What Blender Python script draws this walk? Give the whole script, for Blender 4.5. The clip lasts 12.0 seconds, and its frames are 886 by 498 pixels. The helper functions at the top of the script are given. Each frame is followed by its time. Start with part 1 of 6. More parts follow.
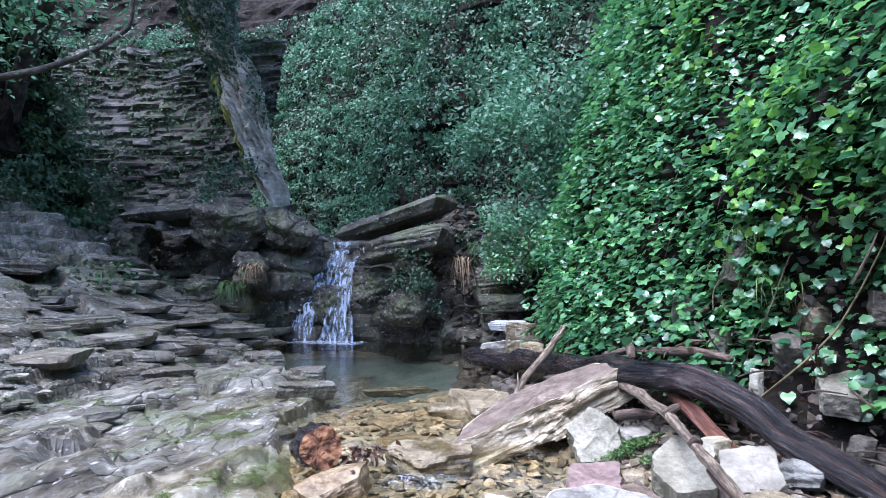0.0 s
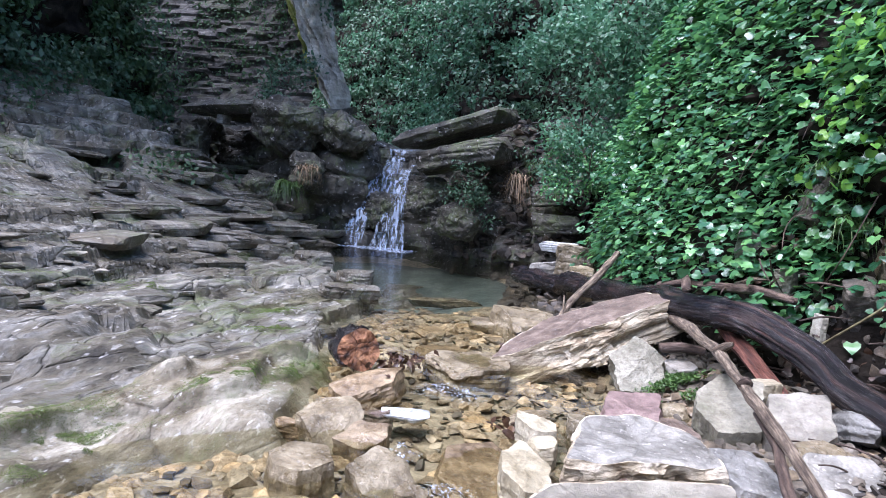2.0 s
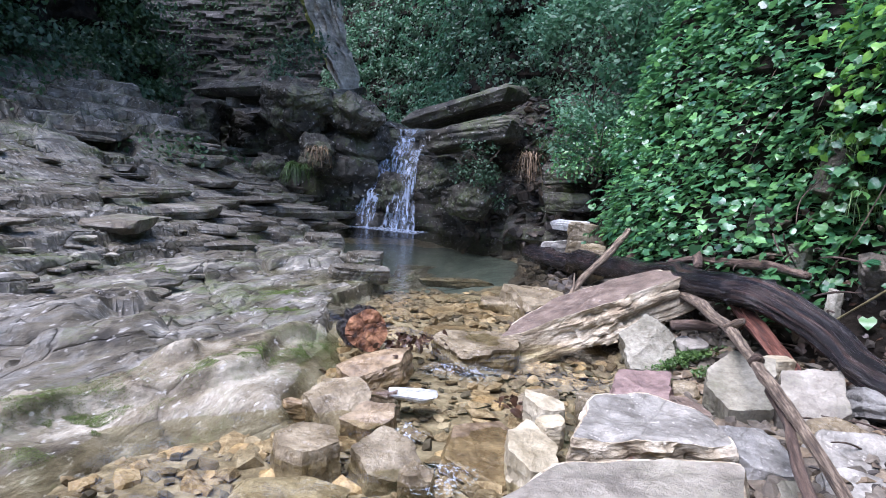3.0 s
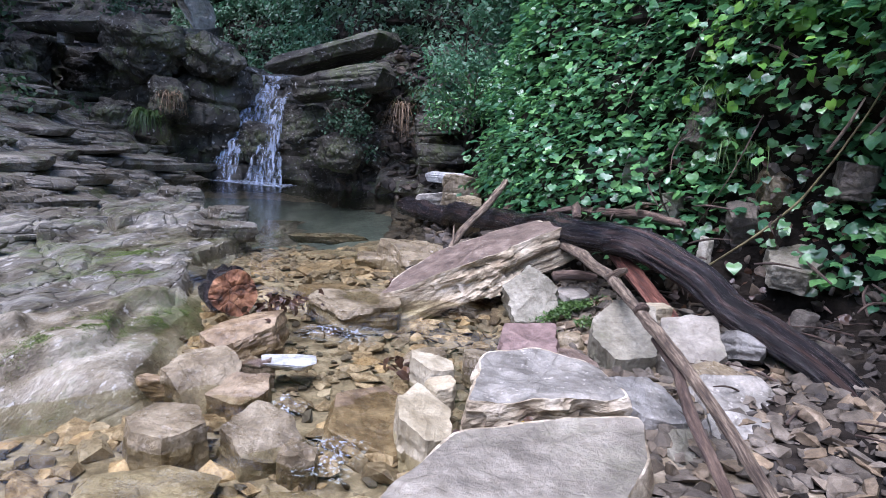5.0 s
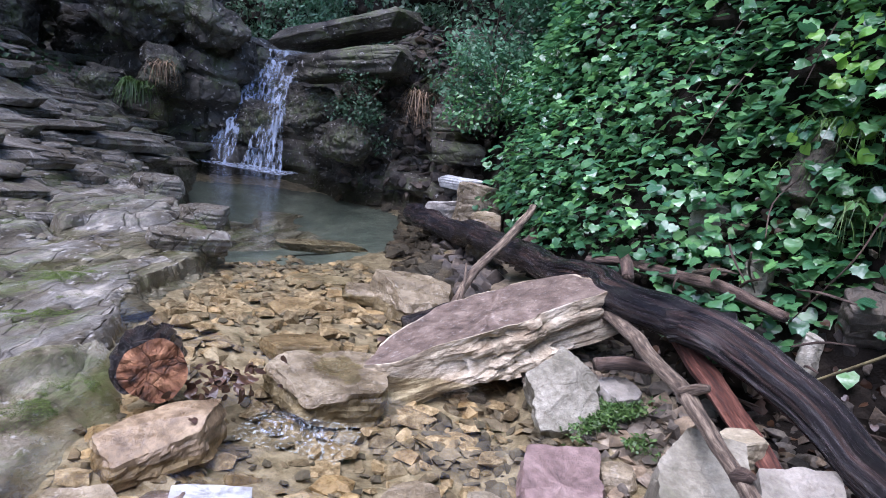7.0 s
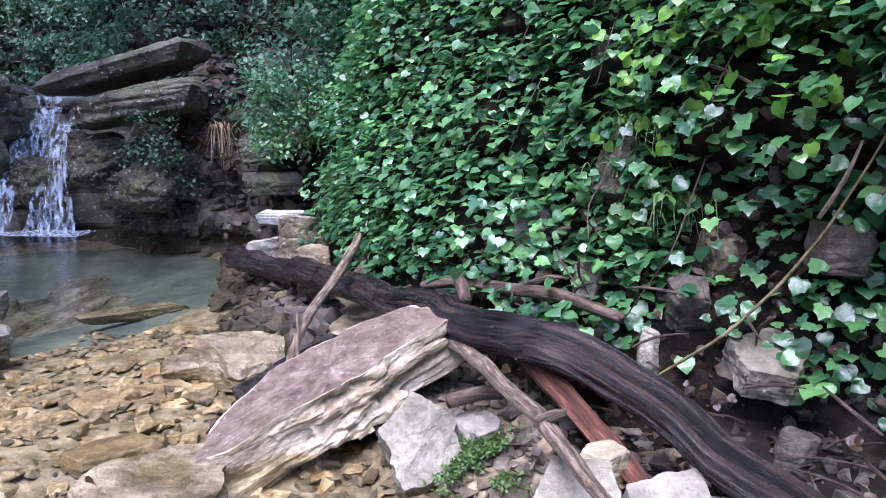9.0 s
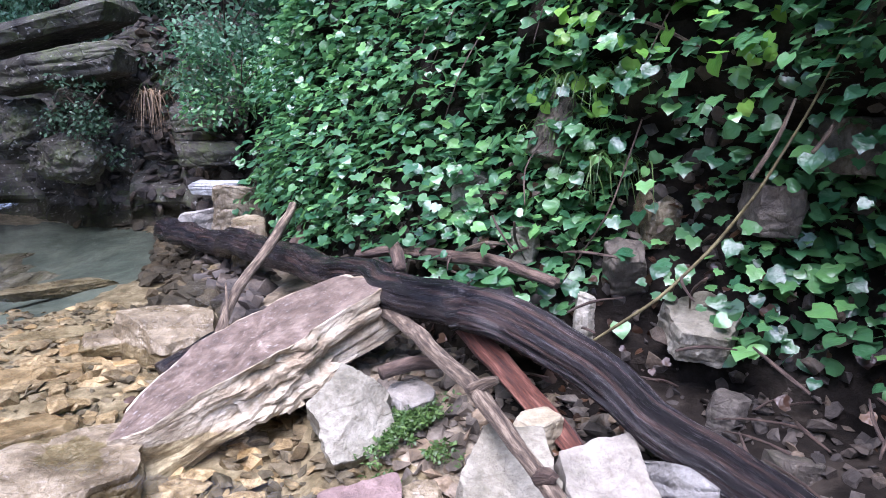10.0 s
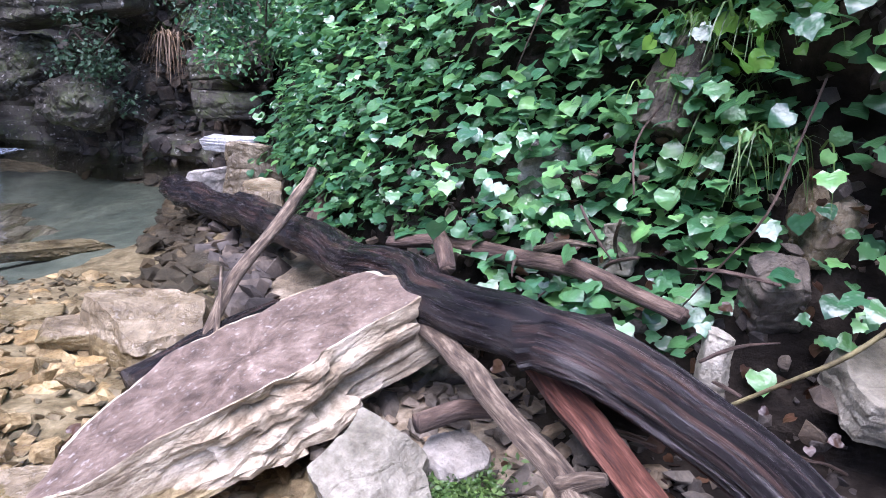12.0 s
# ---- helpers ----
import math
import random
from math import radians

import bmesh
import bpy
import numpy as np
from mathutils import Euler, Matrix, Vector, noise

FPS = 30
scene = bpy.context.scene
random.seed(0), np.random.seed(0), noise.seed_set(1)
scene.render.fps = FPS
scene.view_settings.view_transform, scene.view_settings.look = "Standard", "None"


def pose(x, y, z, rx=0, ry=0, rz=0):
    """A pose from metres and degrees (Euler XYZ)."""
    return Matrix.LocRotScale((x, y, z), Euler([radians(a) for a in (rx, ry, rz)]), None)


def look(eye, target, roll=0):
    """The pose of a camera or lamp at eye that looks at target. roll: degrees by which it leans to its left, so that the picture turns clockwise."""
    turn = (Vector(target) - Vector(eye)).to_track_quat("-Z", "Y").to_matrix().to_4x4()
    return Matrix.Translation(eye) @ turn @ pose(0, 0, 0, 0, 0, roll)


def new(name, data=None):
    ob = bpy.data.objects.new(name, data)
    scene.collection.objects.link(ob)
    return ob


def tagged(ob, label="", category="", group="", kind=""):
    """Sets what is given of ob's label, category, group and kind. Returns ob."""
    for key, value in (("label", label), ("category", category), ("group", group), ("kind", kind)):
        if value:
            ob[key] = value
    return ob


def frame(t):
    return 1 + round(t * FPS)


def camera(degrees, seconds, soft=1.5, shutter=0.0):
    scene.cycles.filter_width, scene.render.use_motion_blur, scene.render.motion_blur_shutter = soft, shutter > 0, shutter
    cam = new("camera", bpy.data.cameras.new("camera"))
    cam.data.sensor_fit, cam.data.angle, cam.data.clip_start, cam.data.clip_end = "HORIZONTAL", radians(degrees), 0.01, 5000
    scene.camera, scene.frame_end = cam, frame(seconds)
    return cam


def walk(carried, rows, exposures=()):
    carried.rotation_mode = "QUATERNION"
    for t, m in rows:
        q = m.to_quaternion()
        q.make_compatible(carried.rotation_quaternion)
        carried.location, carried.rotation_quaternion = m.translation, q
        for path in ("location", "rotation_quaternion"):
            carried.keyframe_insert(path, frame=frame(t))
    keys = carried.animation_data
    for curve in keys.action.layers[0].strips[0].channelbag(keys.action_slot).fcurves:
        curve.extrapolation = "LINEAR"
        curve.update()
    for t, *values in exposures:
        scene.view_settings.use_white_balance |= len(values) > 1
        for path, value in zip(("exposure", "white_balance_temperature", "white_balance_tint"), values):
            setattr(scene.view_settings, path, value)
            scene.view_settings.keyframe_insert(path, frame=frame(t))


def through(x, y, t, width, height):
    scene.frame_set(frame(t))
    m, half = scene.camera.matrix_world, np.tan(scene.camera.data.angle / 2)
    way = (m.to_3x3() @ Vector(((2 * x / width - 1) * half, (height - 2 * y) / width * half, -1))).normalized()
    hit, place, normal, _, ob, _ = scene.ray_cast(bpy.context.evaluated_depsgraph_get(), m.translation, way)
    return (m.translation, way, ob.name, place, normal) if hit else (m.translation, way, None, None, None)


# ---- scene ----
cam = camera(68.0, 12.0, soft=0.6)
PATH = [
    (0, (5.386, 3.149, 1.119), (4.844, 5.071, 1.228), 0.4),
    (0.5, (5.377, 3.196, 1.091), (4.82, 5.113, 1.204), 1.4),
    (1, (5.369, 3.256, 1.072), (4.864, 5.191, 1.071), 4.2),
    (1.5, (5.364, 3.291, 1.081), (4.77, 5.198, 0.979), 4.6),
    (2, (5.369, 3.312, 1.09), (4.681, 5.183, 0.935), 5.1),
    (2.5, (5.396, 3.338, 1.091), (4.671, 5.193, 0.906), 4.4),
    (4.5, (5.344, 3.507, 1.029), (4.829, 5.416, 0.725), 4.8),
    (5, (5.265, 3.6, 1.037), (4.938, 5.546, 0.713), 4.8),
    (5.5, (5.165, 3.748, 1.021), (4.872, 5.692, 0.657), 5.0),
    (6, (5.089, 4.045, 0.982), (4.714, 5.971, 0.596), 6.6),
    (6.5, (5.022, 4.42, 1.149), (4.623, 6.34, 0.758), 9.1),
    (8.5, (5.126, 4.966, 1.352), (5.096, 6.938, 1.02), 1.5),
    (9, (5.072, 4.982, 1.371), (5.201, 6.953, 1.06), 1.2),
    (9.5, (5.088, 5.039, 1.365), (5.293, 7.003, 1.049), 2.1),
    (10, (5.161, 5.084, 1.314), (5.441, 7.026, 0.93), 1.5),
    (10.5, (5.15, 5.179, 1.336), (5.472, 7.102, 0.886), 0.6),
    (11, (5.122, 5.298, 1.358), (5.446, 7.212, 0.879), 1.0),
    (11.5, (5.107, 5.411, 1.34), (5.436, 7.324, 0.86), 1.7),
    (12, (5.139, 5.957, 1.242), (5.346, 7.886, 0.757), 4.5),
]
walk(cam, [(t, look(eye, target, roll)) for t, eye, target, roll in PATH],
     [(0, 1.68, 5380, 21), (0.5, 1.92, 5400, 22), (1.0, 1.95, 5480, 22), (1.5, 1.7, 5560, 23), (2.0, 1.56, 5680, 24), (2.5, 1.49, 5730, 24), (4.5, 1.25, 5660, 27), (6.5, 1.19, 5640, 28), (8.5, 1.5, 5640, 32), (10.5, 1.74, 5680, 31), (12, 1.76, 5700, 34)])

# ---- light ----
world = bpy.data.worlds.new("sky")
scene.world = world
world.use_nodes = True
sky = world.node_tree.nodes.new("ShaderNodeTexSky")
sky.sky_type = "NISHITA"
sky.sun_disc = False
sky.sun_elevation = radians(58)
sky.sun_rotation = radians(200)
sky.air_density, sky.dust_density, sky.ozone_density = 1.2, 1.0, 1.5
back_node = world.node_tree.nodes["Background"]
back_node.inputs["Strength"].default_value = 0.15
world.node_tree.links.new(sky.outputs["Color"], back_node.inputs["Color"])
sun = new("sun", bpy.data.lights.new("sun", "SUN"))
sun.data.energy, sun.data.angle, sun.data.color = 3.6, radians(50), (1.0, 0.98, 0.95)
sun.matrix_world = look((1.2, 1.5, 14.0), (4.5, 6.5, 0.0))


# ---- numeric noise ----
def lattice(ix, iy, iz, seed):
    n = (ix * 374761393 + iy * 668265263 + iz * 2147483647 + seed * 1274126177) & 0xFFFFFFFF
    n = ((n ^ (n >> 13)) * 1274126177) & 0xFFFFFFFF
    n = n ^ (n >> 16)
    return (n & 0xFFFF) / 32767.5 - 1.0


def value_noise(x, y, z=0.0, seed=0):
    x, y, z = np.broadcast_arrays(np.asarray(x, float), np.asarray(y, float), np.asarray(z, float))
    ix, iy, iz = (np.floor(a).astype(np.int64) for a in (x, y, z))
    fx, fy, fz = x - ix, y - iy, z - iz
    fx, fy, fz = (a * a * (3 - 2 * a) for a in (fx, fy, fz))
    total = 0
    for dx in (0, 1):
        for dy in (0, 1):
            for dz in (0, 1):
                w = (fx if dx else 1 - fx) * (fy if dy else 1 - fy) * (fz if dz else 1 - fz)
                total = total + w * lattice(ix + dx, iy + dy, iz + dz, seed)
    return total


def fbm(x, y, z=0.0, octaves=4, seed=0, gain=0.5):
    total, amp = 0, 1.0
    for i in range(octaves):
        total = total + amp * value_noise(x * 2**i, y * 2**i, np.asarray(z) * 2**i, seed + i)
        amp *= gain
    return total


def cells(x, y, seed=0):
    """Distance to the border of the nearest cell, and that cell's own number from -1 to 1."""
    x, y = np.asarray(x, float), np.asarray(y, float)
    ix, iy = np.floor(x).astype(np.int64), np.floor(y).astype(np.int64)
    best, second, ident = np.full(x.shape, 9.0), np.full(x.shape, 9.0), np.zeros(x.shape)
    for dx in (-1, 0, 1):
        for dy in (-1, 0, 1):
            cx, cy = ix + dx, iy + dy
            px = cx + 0.5 + 0.42 * lattice(cx, cy, 0, seed)
            py = cy + 0.5 + 0.42 * lattice(cx, cy, 1, seed)
            d = np.hypot(x - px, y - py)
            nearer = d < best
            second = np.where(nearer, best, np.minimum(second, d))
            ident = np.where(nearer, lattice(cx, cy, 2, seed), ident)
            best = np.where(nearer, d, best)
    return second - best, ident


def step(a, b, v):
    k = np.clip((v - a) / (b - a), 0, 1)
    return k * k * (3 - 2 * k)


# ---- materials ----
def material(name, colours, scale=3.0, rough=(0.6, 0.9), bump=0.4, grain=40.0, strata=0.0, moss=0.0, spots=0.0, wet=False, vary=0.0, stretch=(1, 1, 1), island=0.0, specular=0.5, bands=6.0, grained=False, cracks=0.0, crack_size=4.0):
    """A mottled surface: colours from dark to light, coarse and fine variation, bump, and optional bedding, moss and pale lichen."""
    m = bpy.data.materials.new(name)
    m.use_nodes = True
    nt = m.node_tree
    nodes, links = nt.nodes, nt.links
    shader = nodes["Principled BSDF"]
    where = nodes.new("ShaderNodeTexCoord")
    mapping = nodes.new("ShaderNodeMapping")
    mapping.inputs["Scale"].default_value = stretch
    if vary:
        info = nodes.new("ShaderNodeObjectInfo")
        shift = nodes.new("ShaderNodeVectorMath")
        shift.operation = "MULTIPLY_ADD"
        links.new(info.outputs["Random"], shift.inputs[0])
        shift.inputs[1].default_value = (37, 51, 23)
        links.new(where.outputs["Object"], shift.inputs[2])
        links.new(shift.outputs[0], mapping.inputs["Vector"])
    else:
        links.new(where.outputs["UV" if grained else "Object"], mapping.inputs["Vector"])

    def noise_node(size, detail, roughness=0.6):
        n = nodes.new("ShaderNodeTexNoise")
        n.inputs["Scale"].default_value, n.inputs["Detail"].default_value, n.inputs["Roughness"].default_value = size, detail, roughness
        links.new(mapping.outputs[0], n.inputs["Vector"])
        return n.outputs["Fac"]

    def ramp(fac, stops):
        r = nodes.new("ShaderNodeValToRGB")
        els = r.color_ramp.elements
        while len(els) < len(stops):
            els.new(0.5)
        for el, (p, c) in zip(els, stops):
            el.position, el.color = p, (*c, 1) if len(c) == 3 else c
        links.new(fac, r.inputs["Fac"])
        return r.outputs["Color"]

    def mix(fac, a, b, blend="MIX"):
        n = nodes.new("ShaderNodeMix")
        n.data_type, n.blend_type = "RGBA", blend
        if isinstance(fac, float):
            n.inputs["Factor"].default_value = fac
        else:
            links.new(fac, n.inputs["Factor"])
        for socket, value in ((n.inputs["A"], a), (n.inputs["B"], b)):
            if isinstance(value, tuple):
                socket.default_value = (*value, 1)
            else:
                links.new(value, socket)
        return n.outputs["Result"]

    def maths(kind, a, b):
        n = nodes.new("ShaderNodeMath")
        n.operation = kind
        for socket, value in zip(n.inputs, (a, b)):
            if isinstance(value, (int, float)):
                socket.default_value = value
            else:
                links.new(value, socket)
        return n.outputs[0]

    coarse, fine, middle = noise_node(scale, 8, 0.65), noise_node(grain, 8, 0.75), noise_node(scale * 4.3, 6, 0.7)
    count = len(colours)
    colour = ramp(coarse, [(0.36 + 0.28 * i / max(1, count - 1), c) for i, c in enumerate(colours)])
    speck = ramp(fine, [(0.32, (0.55, 0.54, 0.52)), (0.68, (1.4, 1.4, 1.4))])
    colour = mix(0.6, colour, speck, "MULTIPLY")
    colour = mix(0.7, colour, ramp(middle, [(0.3, (0.58, 0.54, 0.48)), (0.52, (1.0, 1.0, 1.0)), (0.72, (1.3, 1.3, 1.32))]), "MULTIPLY")
    height = maths("ADD", maths("ADD", maths("MULTIPLY", coarse, 0.5), maths("MULTIPLY", middle, 0.45)), maths("MULTIPLY", fine, 0.16))
    if strata:
        w = nodes.new("ShaderNodeTexWave")
        w.wave_type, w.bands_direction = "BANDS", "Z"
        w.inputs["Scale"].default_value, w.inputs["Distortion"].default_value = bands, 9.0
        w.inputs["Detail"].default_value, w.inputs["Detail Scale"].default_value = 4.0, 0.8
        links.new(where.outputs["Object"], w.inputs["Vector"])
        colour = mix(strata, colour, ramp(w.outputs["Fac"], [(0.05, (0.5, 0.45, 0.4)), (0.4, (1.05, 1.0, 0.97))]), "MULTIPLY")
        height = maths("ADD", height, maths("MULTIPLY", w.outputs["Fac"], 0.5 * strata))
    if cracks:
        warp = nodes.new("ShaderNodeTexNoise")
        warp.inputs["Scale"].default_value, warp.inputs["Detail"].default_value = crack_size * 0.9, 4
        links.new(mapping.outputs[0], warp.inputs["Vector"])
        bend = nodes.new("ShaderNodeVectorMath")
        bend.operation = "MULTIPLY_ADD"
        links.new(warp.outputs["Color"], bend.inputs[0])
        bend.inputs[1].default_value = (0.55 / crack_size,) * 3
        links.new(mapping.outputs[0], bend.inputs[2])
        cell = nodes.new("ShaderNodeTexVoronoi")
        cell.feature = "DISTANCE_TO_EDGE"
        cell.inputs["Scale"].default_value = crack_size
        links.new(bend.outputs[0], cell.inputs["Vector"])
        line = ramp(cell.outputs["Distance"], [(0.0, (0.22, 0.2, 0.17)), (0.022, (0.8, 0.79, 0.77)), (0.05, (1, 1, 1))])
        colour = mix(cracks, colour, line, "MULTIPLY")
        height = maths("ADD", height, maths("MULTIPLY", line, 0.35 * cracks))
    if spots:
        spot = noise_node(scale * 7, 2)
        mask = ramp(spot, [(0.62, (0, 0, 0)), (0.7, (spots, spots, spots))])
        colour = mix(mask, colour, (0.62, 0.6, 0.55))
    if moss:
        patch = maths("ADD", noise_node(1.3, 6, 0.7), maths("MULTIPLY", maths("SUBTRACT", maths("ADD", fine, middle), 1.0), 0.35))
        mask = ramp(patch, [(0.52, (0, 0, 0)), (0.7, (moss, moss, moss))])
        colour = mix(mask, colour, ramp(fine, [(0.3, (0.035, 0.05, 0.012)), (0.7, (0.12, 0.16, 0.04))]))
    if vary:
        tone = ramp(info.outputs["Random"], [(0.0, (1 - vary, 1 - vary, 1 - vary)), (0.5, (1.0, 0.97, 0.92)), (1.0, (1 + vary, 1 + vary * 0.9, 1 + vary * 0.75))])
        colour = mix(1.0, colour, tone, "MULTIPLY")
    if island:
        geo = nodes.new("ShaderNodeNewGeometry")
        tone = ramp(geo.outputs["Random Per Island"], [(0.0, (1 - island, 1 - island, 1 - island)), (0.5, (1, 1, 1)), (1.0, (1 + island * 1.5, 1 + island, 1 + island * 0.3))])
        colour = mix(1.0, colour, tone, "MULTIPLY")
    links.new(colour, shader.inputs["Base Color"])
    spread = nodes.new("ShaderNodeMapRange")
    spread.inputs["From Min"].default_value, spread.inputs["From Max"].default_value = 0.3, 0.7
    spread.inputs["To Min"].default_value, spread.inputs["To Max"].default_value = rough
    links.new(noise_node(scale * 1.7, 4) if wet else fine, spread.inputs["Value"])
    links.new(spread.outputs[0], shader.inputs["Roughness"])
    shader.inputs["Specular IOR Level"].default_value = specular
    b = nodes.new("ShaderNodeBump")
    b.inputs["Strength"].default_value, b.inputs["Distance"].default_value = min(1.0, bump * 1.5), 0.045
    links.new(height, b.inputs["Height"])
    links.new(b.outputs[0], shader.inputs["Normal"])
    return m


STONE_TAN = material("tan_limestone", [(0.085, 0.066, 0.036), (0.19, 0.157, 0.098), (0.33, 0.288, 0.2)], 5, (0.1, 0.55), 0.55, 60, strata=0.08, vary=0.15, spots=0.2, wet=True, cracks=0.2, crack_size=6)
STONE_GREY = material("grey_limestone", [(0.125, 0.12, 0.105), (0.22, 0.217, 0.195), (0.36, 0.35, 0.315)], 5, (0.4, 0.8), 0.5, 60, strata=0.08, vary=0.15, spots=0.4, cracks=0.35, crack_size=4)
STONE_PALE = material("pale_limestone", [(0.125, 0.118, 0.085), (0.215, 0.206, 0.158), (0.33, 0.318, 0.258)], 6, (0.45, 0.85), 0.6, 55, strata=0.08, vary=0.12, moss=0.25, cracks=0.22, crack_size=5)
STONE_CREAM = material("cream_limestone", [(0.23, 0.195, 0.12), (0.35, 0.31, 0.21), (0.47, 0.425, 0.31)], 6, (0.45, 0.8), 0.4, 50, vary=0.1)
STONE_WHITE = material("white_chalky_stone", [(0.27, 0.28, 0.275), (0.37, 0.385, 0.375), (0.48, 0.495, 0.48)], 7, (0.4, 0.7), 0.4, 50)
STONE_RED = material("wet_red_shale", [(0.07, 0.048, 0.034), (0.14, 0.1, 0.074), (0.23, 0.178, 0.136)], 7, (0.3, 0.65), 0.6, 55, spots=0.3, cracks=0.15, crack_size=3)
STONE_DULLRED = material("dull_red_sandstone", [(0.1, 0.066, 0.058), (0.19, 0.128, 0.112), (0.27, 0.195, 0.17)], 6, (0.4, 0.75), 0.5, 60)
STONE_OCHRE = material("wet_ochre_stone", [(0.1, 0.07, 0.038), (0.2, 0.15, 0.09), (0.31, 0.245, 0.155)], 5, (0.12, 0.5), 0.35, 40, wet=True, vary=0.2)
STONE_VIOLET = material("violet_grey_stone", [(0.155, 0.143, 0.118), (0.26, 0.243, 0.203), (0.37, 0.348, 0.295)], 5, (0.35, 0.8), 0.6, 60, vary=0.12, moss=0.3, cracks=0.2, crack_size=4)
# Darkened version of the grey stone; its colour carries the overhang's shade.
STONE_BANK_SHADED = material("shaded_bank_rock", [(0.035, 0.03, 0.024), (0.085, 0.073, 0.058), (0.17, 0.15, 0.12)], 6, (0.5, 0.9), 0.7, 50, vary=0.15, moss=0.3, cracks=0.25, crack_size=7)
SLAB_SIDE = material("cream_bedded_edge", [(0.2, 0.15, 0.09), (0.42, 0.36, 0.25), (0.62, 0.56, 0.44)], 5, (0.5, 0.85), 0.9, 40, strata=0.15, cracks=0.3, crack_size=4, stretch=(0.8, 0.8, 1.8))
BEDROCK = material("bedded_grey_rock", [(0.035, 0.03, 0.02), (0.105, 0.092, 0.062), (0.14, 0.135, 0.115), (0.3, 0.28, 0.225)], 2.4, (0.25, 0.75), 1.0, 45, moss=0.8, spots=0.45, wet=True, cracks=0.8, crack_size=2.6, stretch=(1.9, 0.55, 1.6))
LOOSE_BED = material("loose_grey_bed", [(0.04, 0.034, 0.024), (0.115, 0.1, 0.068), (0.14, 0.135, 0.115), (0.29, 0.27, 0.22)], 2.4, (0.28, 0.8), 0.9, 45, moss=0.7, spots=0.4, wet=True, vary=0.25, cracks=0.6, crack_size=3.0, stretch=(0.6, 1.8, 1.6))
SMOOTHROCK = material("worn_pale_bedrock", [(0.075, 0.06, 0.034), (0.2, 0.17, 0.112), (0.29, 0.262, 0.195), (0.46, 0.42, 0.33)], 3.4, (0.12, 0.6), 1.0, 80, moss=0.85, spots=0.6, wet=True, stretch=(1.8, 0.7, 1.3), cracks=0.6, crack_size=1.3)
# Dark stone, with colours lowered further to stand for the trees' shade.
CLIFF = material("dark_shaded_cliff", [(0.028, 0.026, 0.023), (0.065, 0.061, 0.054), (0.13, 0.122, 0.108)], 1.4, (0.5, 0.9), 0.7, 30, moss=0.55, spots=0.25, cracks=0.7, crack_size=1.6)
BOULDER = material("mossy_boulder_rock", [(0.022, 0.02, 0.014), (0.058, 0.053, 0.039), (0.13, 0.12, 0.095)], 2.0, (0.45, 0.9), 0.7, 30, moss=0.8, spots=0.5, cracks=0.6, crack_size=2.5)
RIB_MOSS = material("yellow_green_rock_moss", [(0.09, 0.11, 0.02), (0.23, 0.26, 0.05), (0.38, 0.37, 0.14)], 2.5, (0.8, 1.0), 0.9, 22)
TUFA = material("pale_mossy_tufa", [(0.17, 0.155, 0.125), (0.34, 0.315, 0.255), (0.52, 0.485, 0.4)], 1.8, (0.6, 0.95), 0.7, 25, strata=0.2, moss=0.45, bands=2.5, cracks=0.3, crack_size=2.0)
# Near-black: the shade behind ivy and leaves is put into this earth's colour.
EARTH = material("shaded_black_earth", [(0.006, 0.005, 0.004), (0.015, 0.012, 0.009), (0.04, 0.033, 0.025)], 4, (0.7, 1.0), 1.0, 30, specular=0.12)
BED = material("stream_bed_gravel", [(0.12, 0.094, 0.056), (0.25, 0.205, 0.133), (0.4, 0.342, 0.245)], 9, (0.4, 0.8), 0.8, 60)
PEBBLE = material("stream_pebble", [(0.1, 0.068, 0.035), (0.23, 0.175, 0.105), (0.42, 0.35, 0.25)], 6, (0.15, 0.5), 0.3, 60, vary=0.4)
RUBBLE = material("bank_rubble", [(0.05, 0.041, 0.028), (0.12, 0.1, 0.072), (0.24, 0.21, 0.165)], 6, (0.45, 0.9), 0.5, 60, island=0.4)
# The rubble again, darker: shade under the bank is painted into its tone.
RUBBLE_SHADED = material("shaded_bank_rubble", [(0.022, 0.018, 0.014), (0.055, 0.046, 0.036), (0.11, 0.094, 0.075)], 6, (0.5, 0.9), 0.5, 60, island=0.35)
LOG_WOOD = material("wet_blackened_wood", [(0.003, 0.0028, 0.0035), (0.012, 0.01, 0.0105), (0.06, 0.036, 0.028)], 1.6, (0.1, 0.36), 1.0, 6, stretch=(1, 14, 1), grained=True)
BRANCH_WOOD = material("barkless_branch_wood", [(0.05, 0.034, 0.023), (0.17, 0.125, 0.085), (0.44, 0.355, 0.25)], 8, (0.5, 0.85), 0.8, 14, stretch=(1, 6, 1), grained=True)
DARK_BRANCH = material("damp_brown_branch", [(0.035, 0.02, 0.014), (0.1, 0.065, 0.046), (0.24, 0.17, 0.12)], 4, (0.5, 0.85), 0.8, 14, stretch=(1, 6, 1), grained=True)
RED_BARK = material("red_brown_bark", [(0.04, 0.013, 0.008), (0.13, 0.045, 0.027), (0.27, 0.12, 0.08)], 3, (0.45, 0.8), 1.0, 12, stretch=(1, 8, 1), grained=True)
CUT_WOOD = material("orange_cut_wood", [(0.03, 0.012, 0.006), (0.22, 0.09, 0.038), (0.42, 0.21, 0.1)], 10, (0.4, 0.75), 0.8, 60, cracks=0.7, crack_size=9)
BARK = material("dark_tree_bark", [(0.025, 0.02, 0.015), (0.06, 0.05, 0.04), (0.12, 0.1, 0.08)], 6, (0.7, 0.95), 1.0, 30)
DRY = material("dry_grass_blade", [(0.1, 0.07, 0.042), (0.2, 0.145, 0.09), (0.31, 0.235, 0.15)], 8, (0.6, 0.9), 0.1, 40, island=0.3)


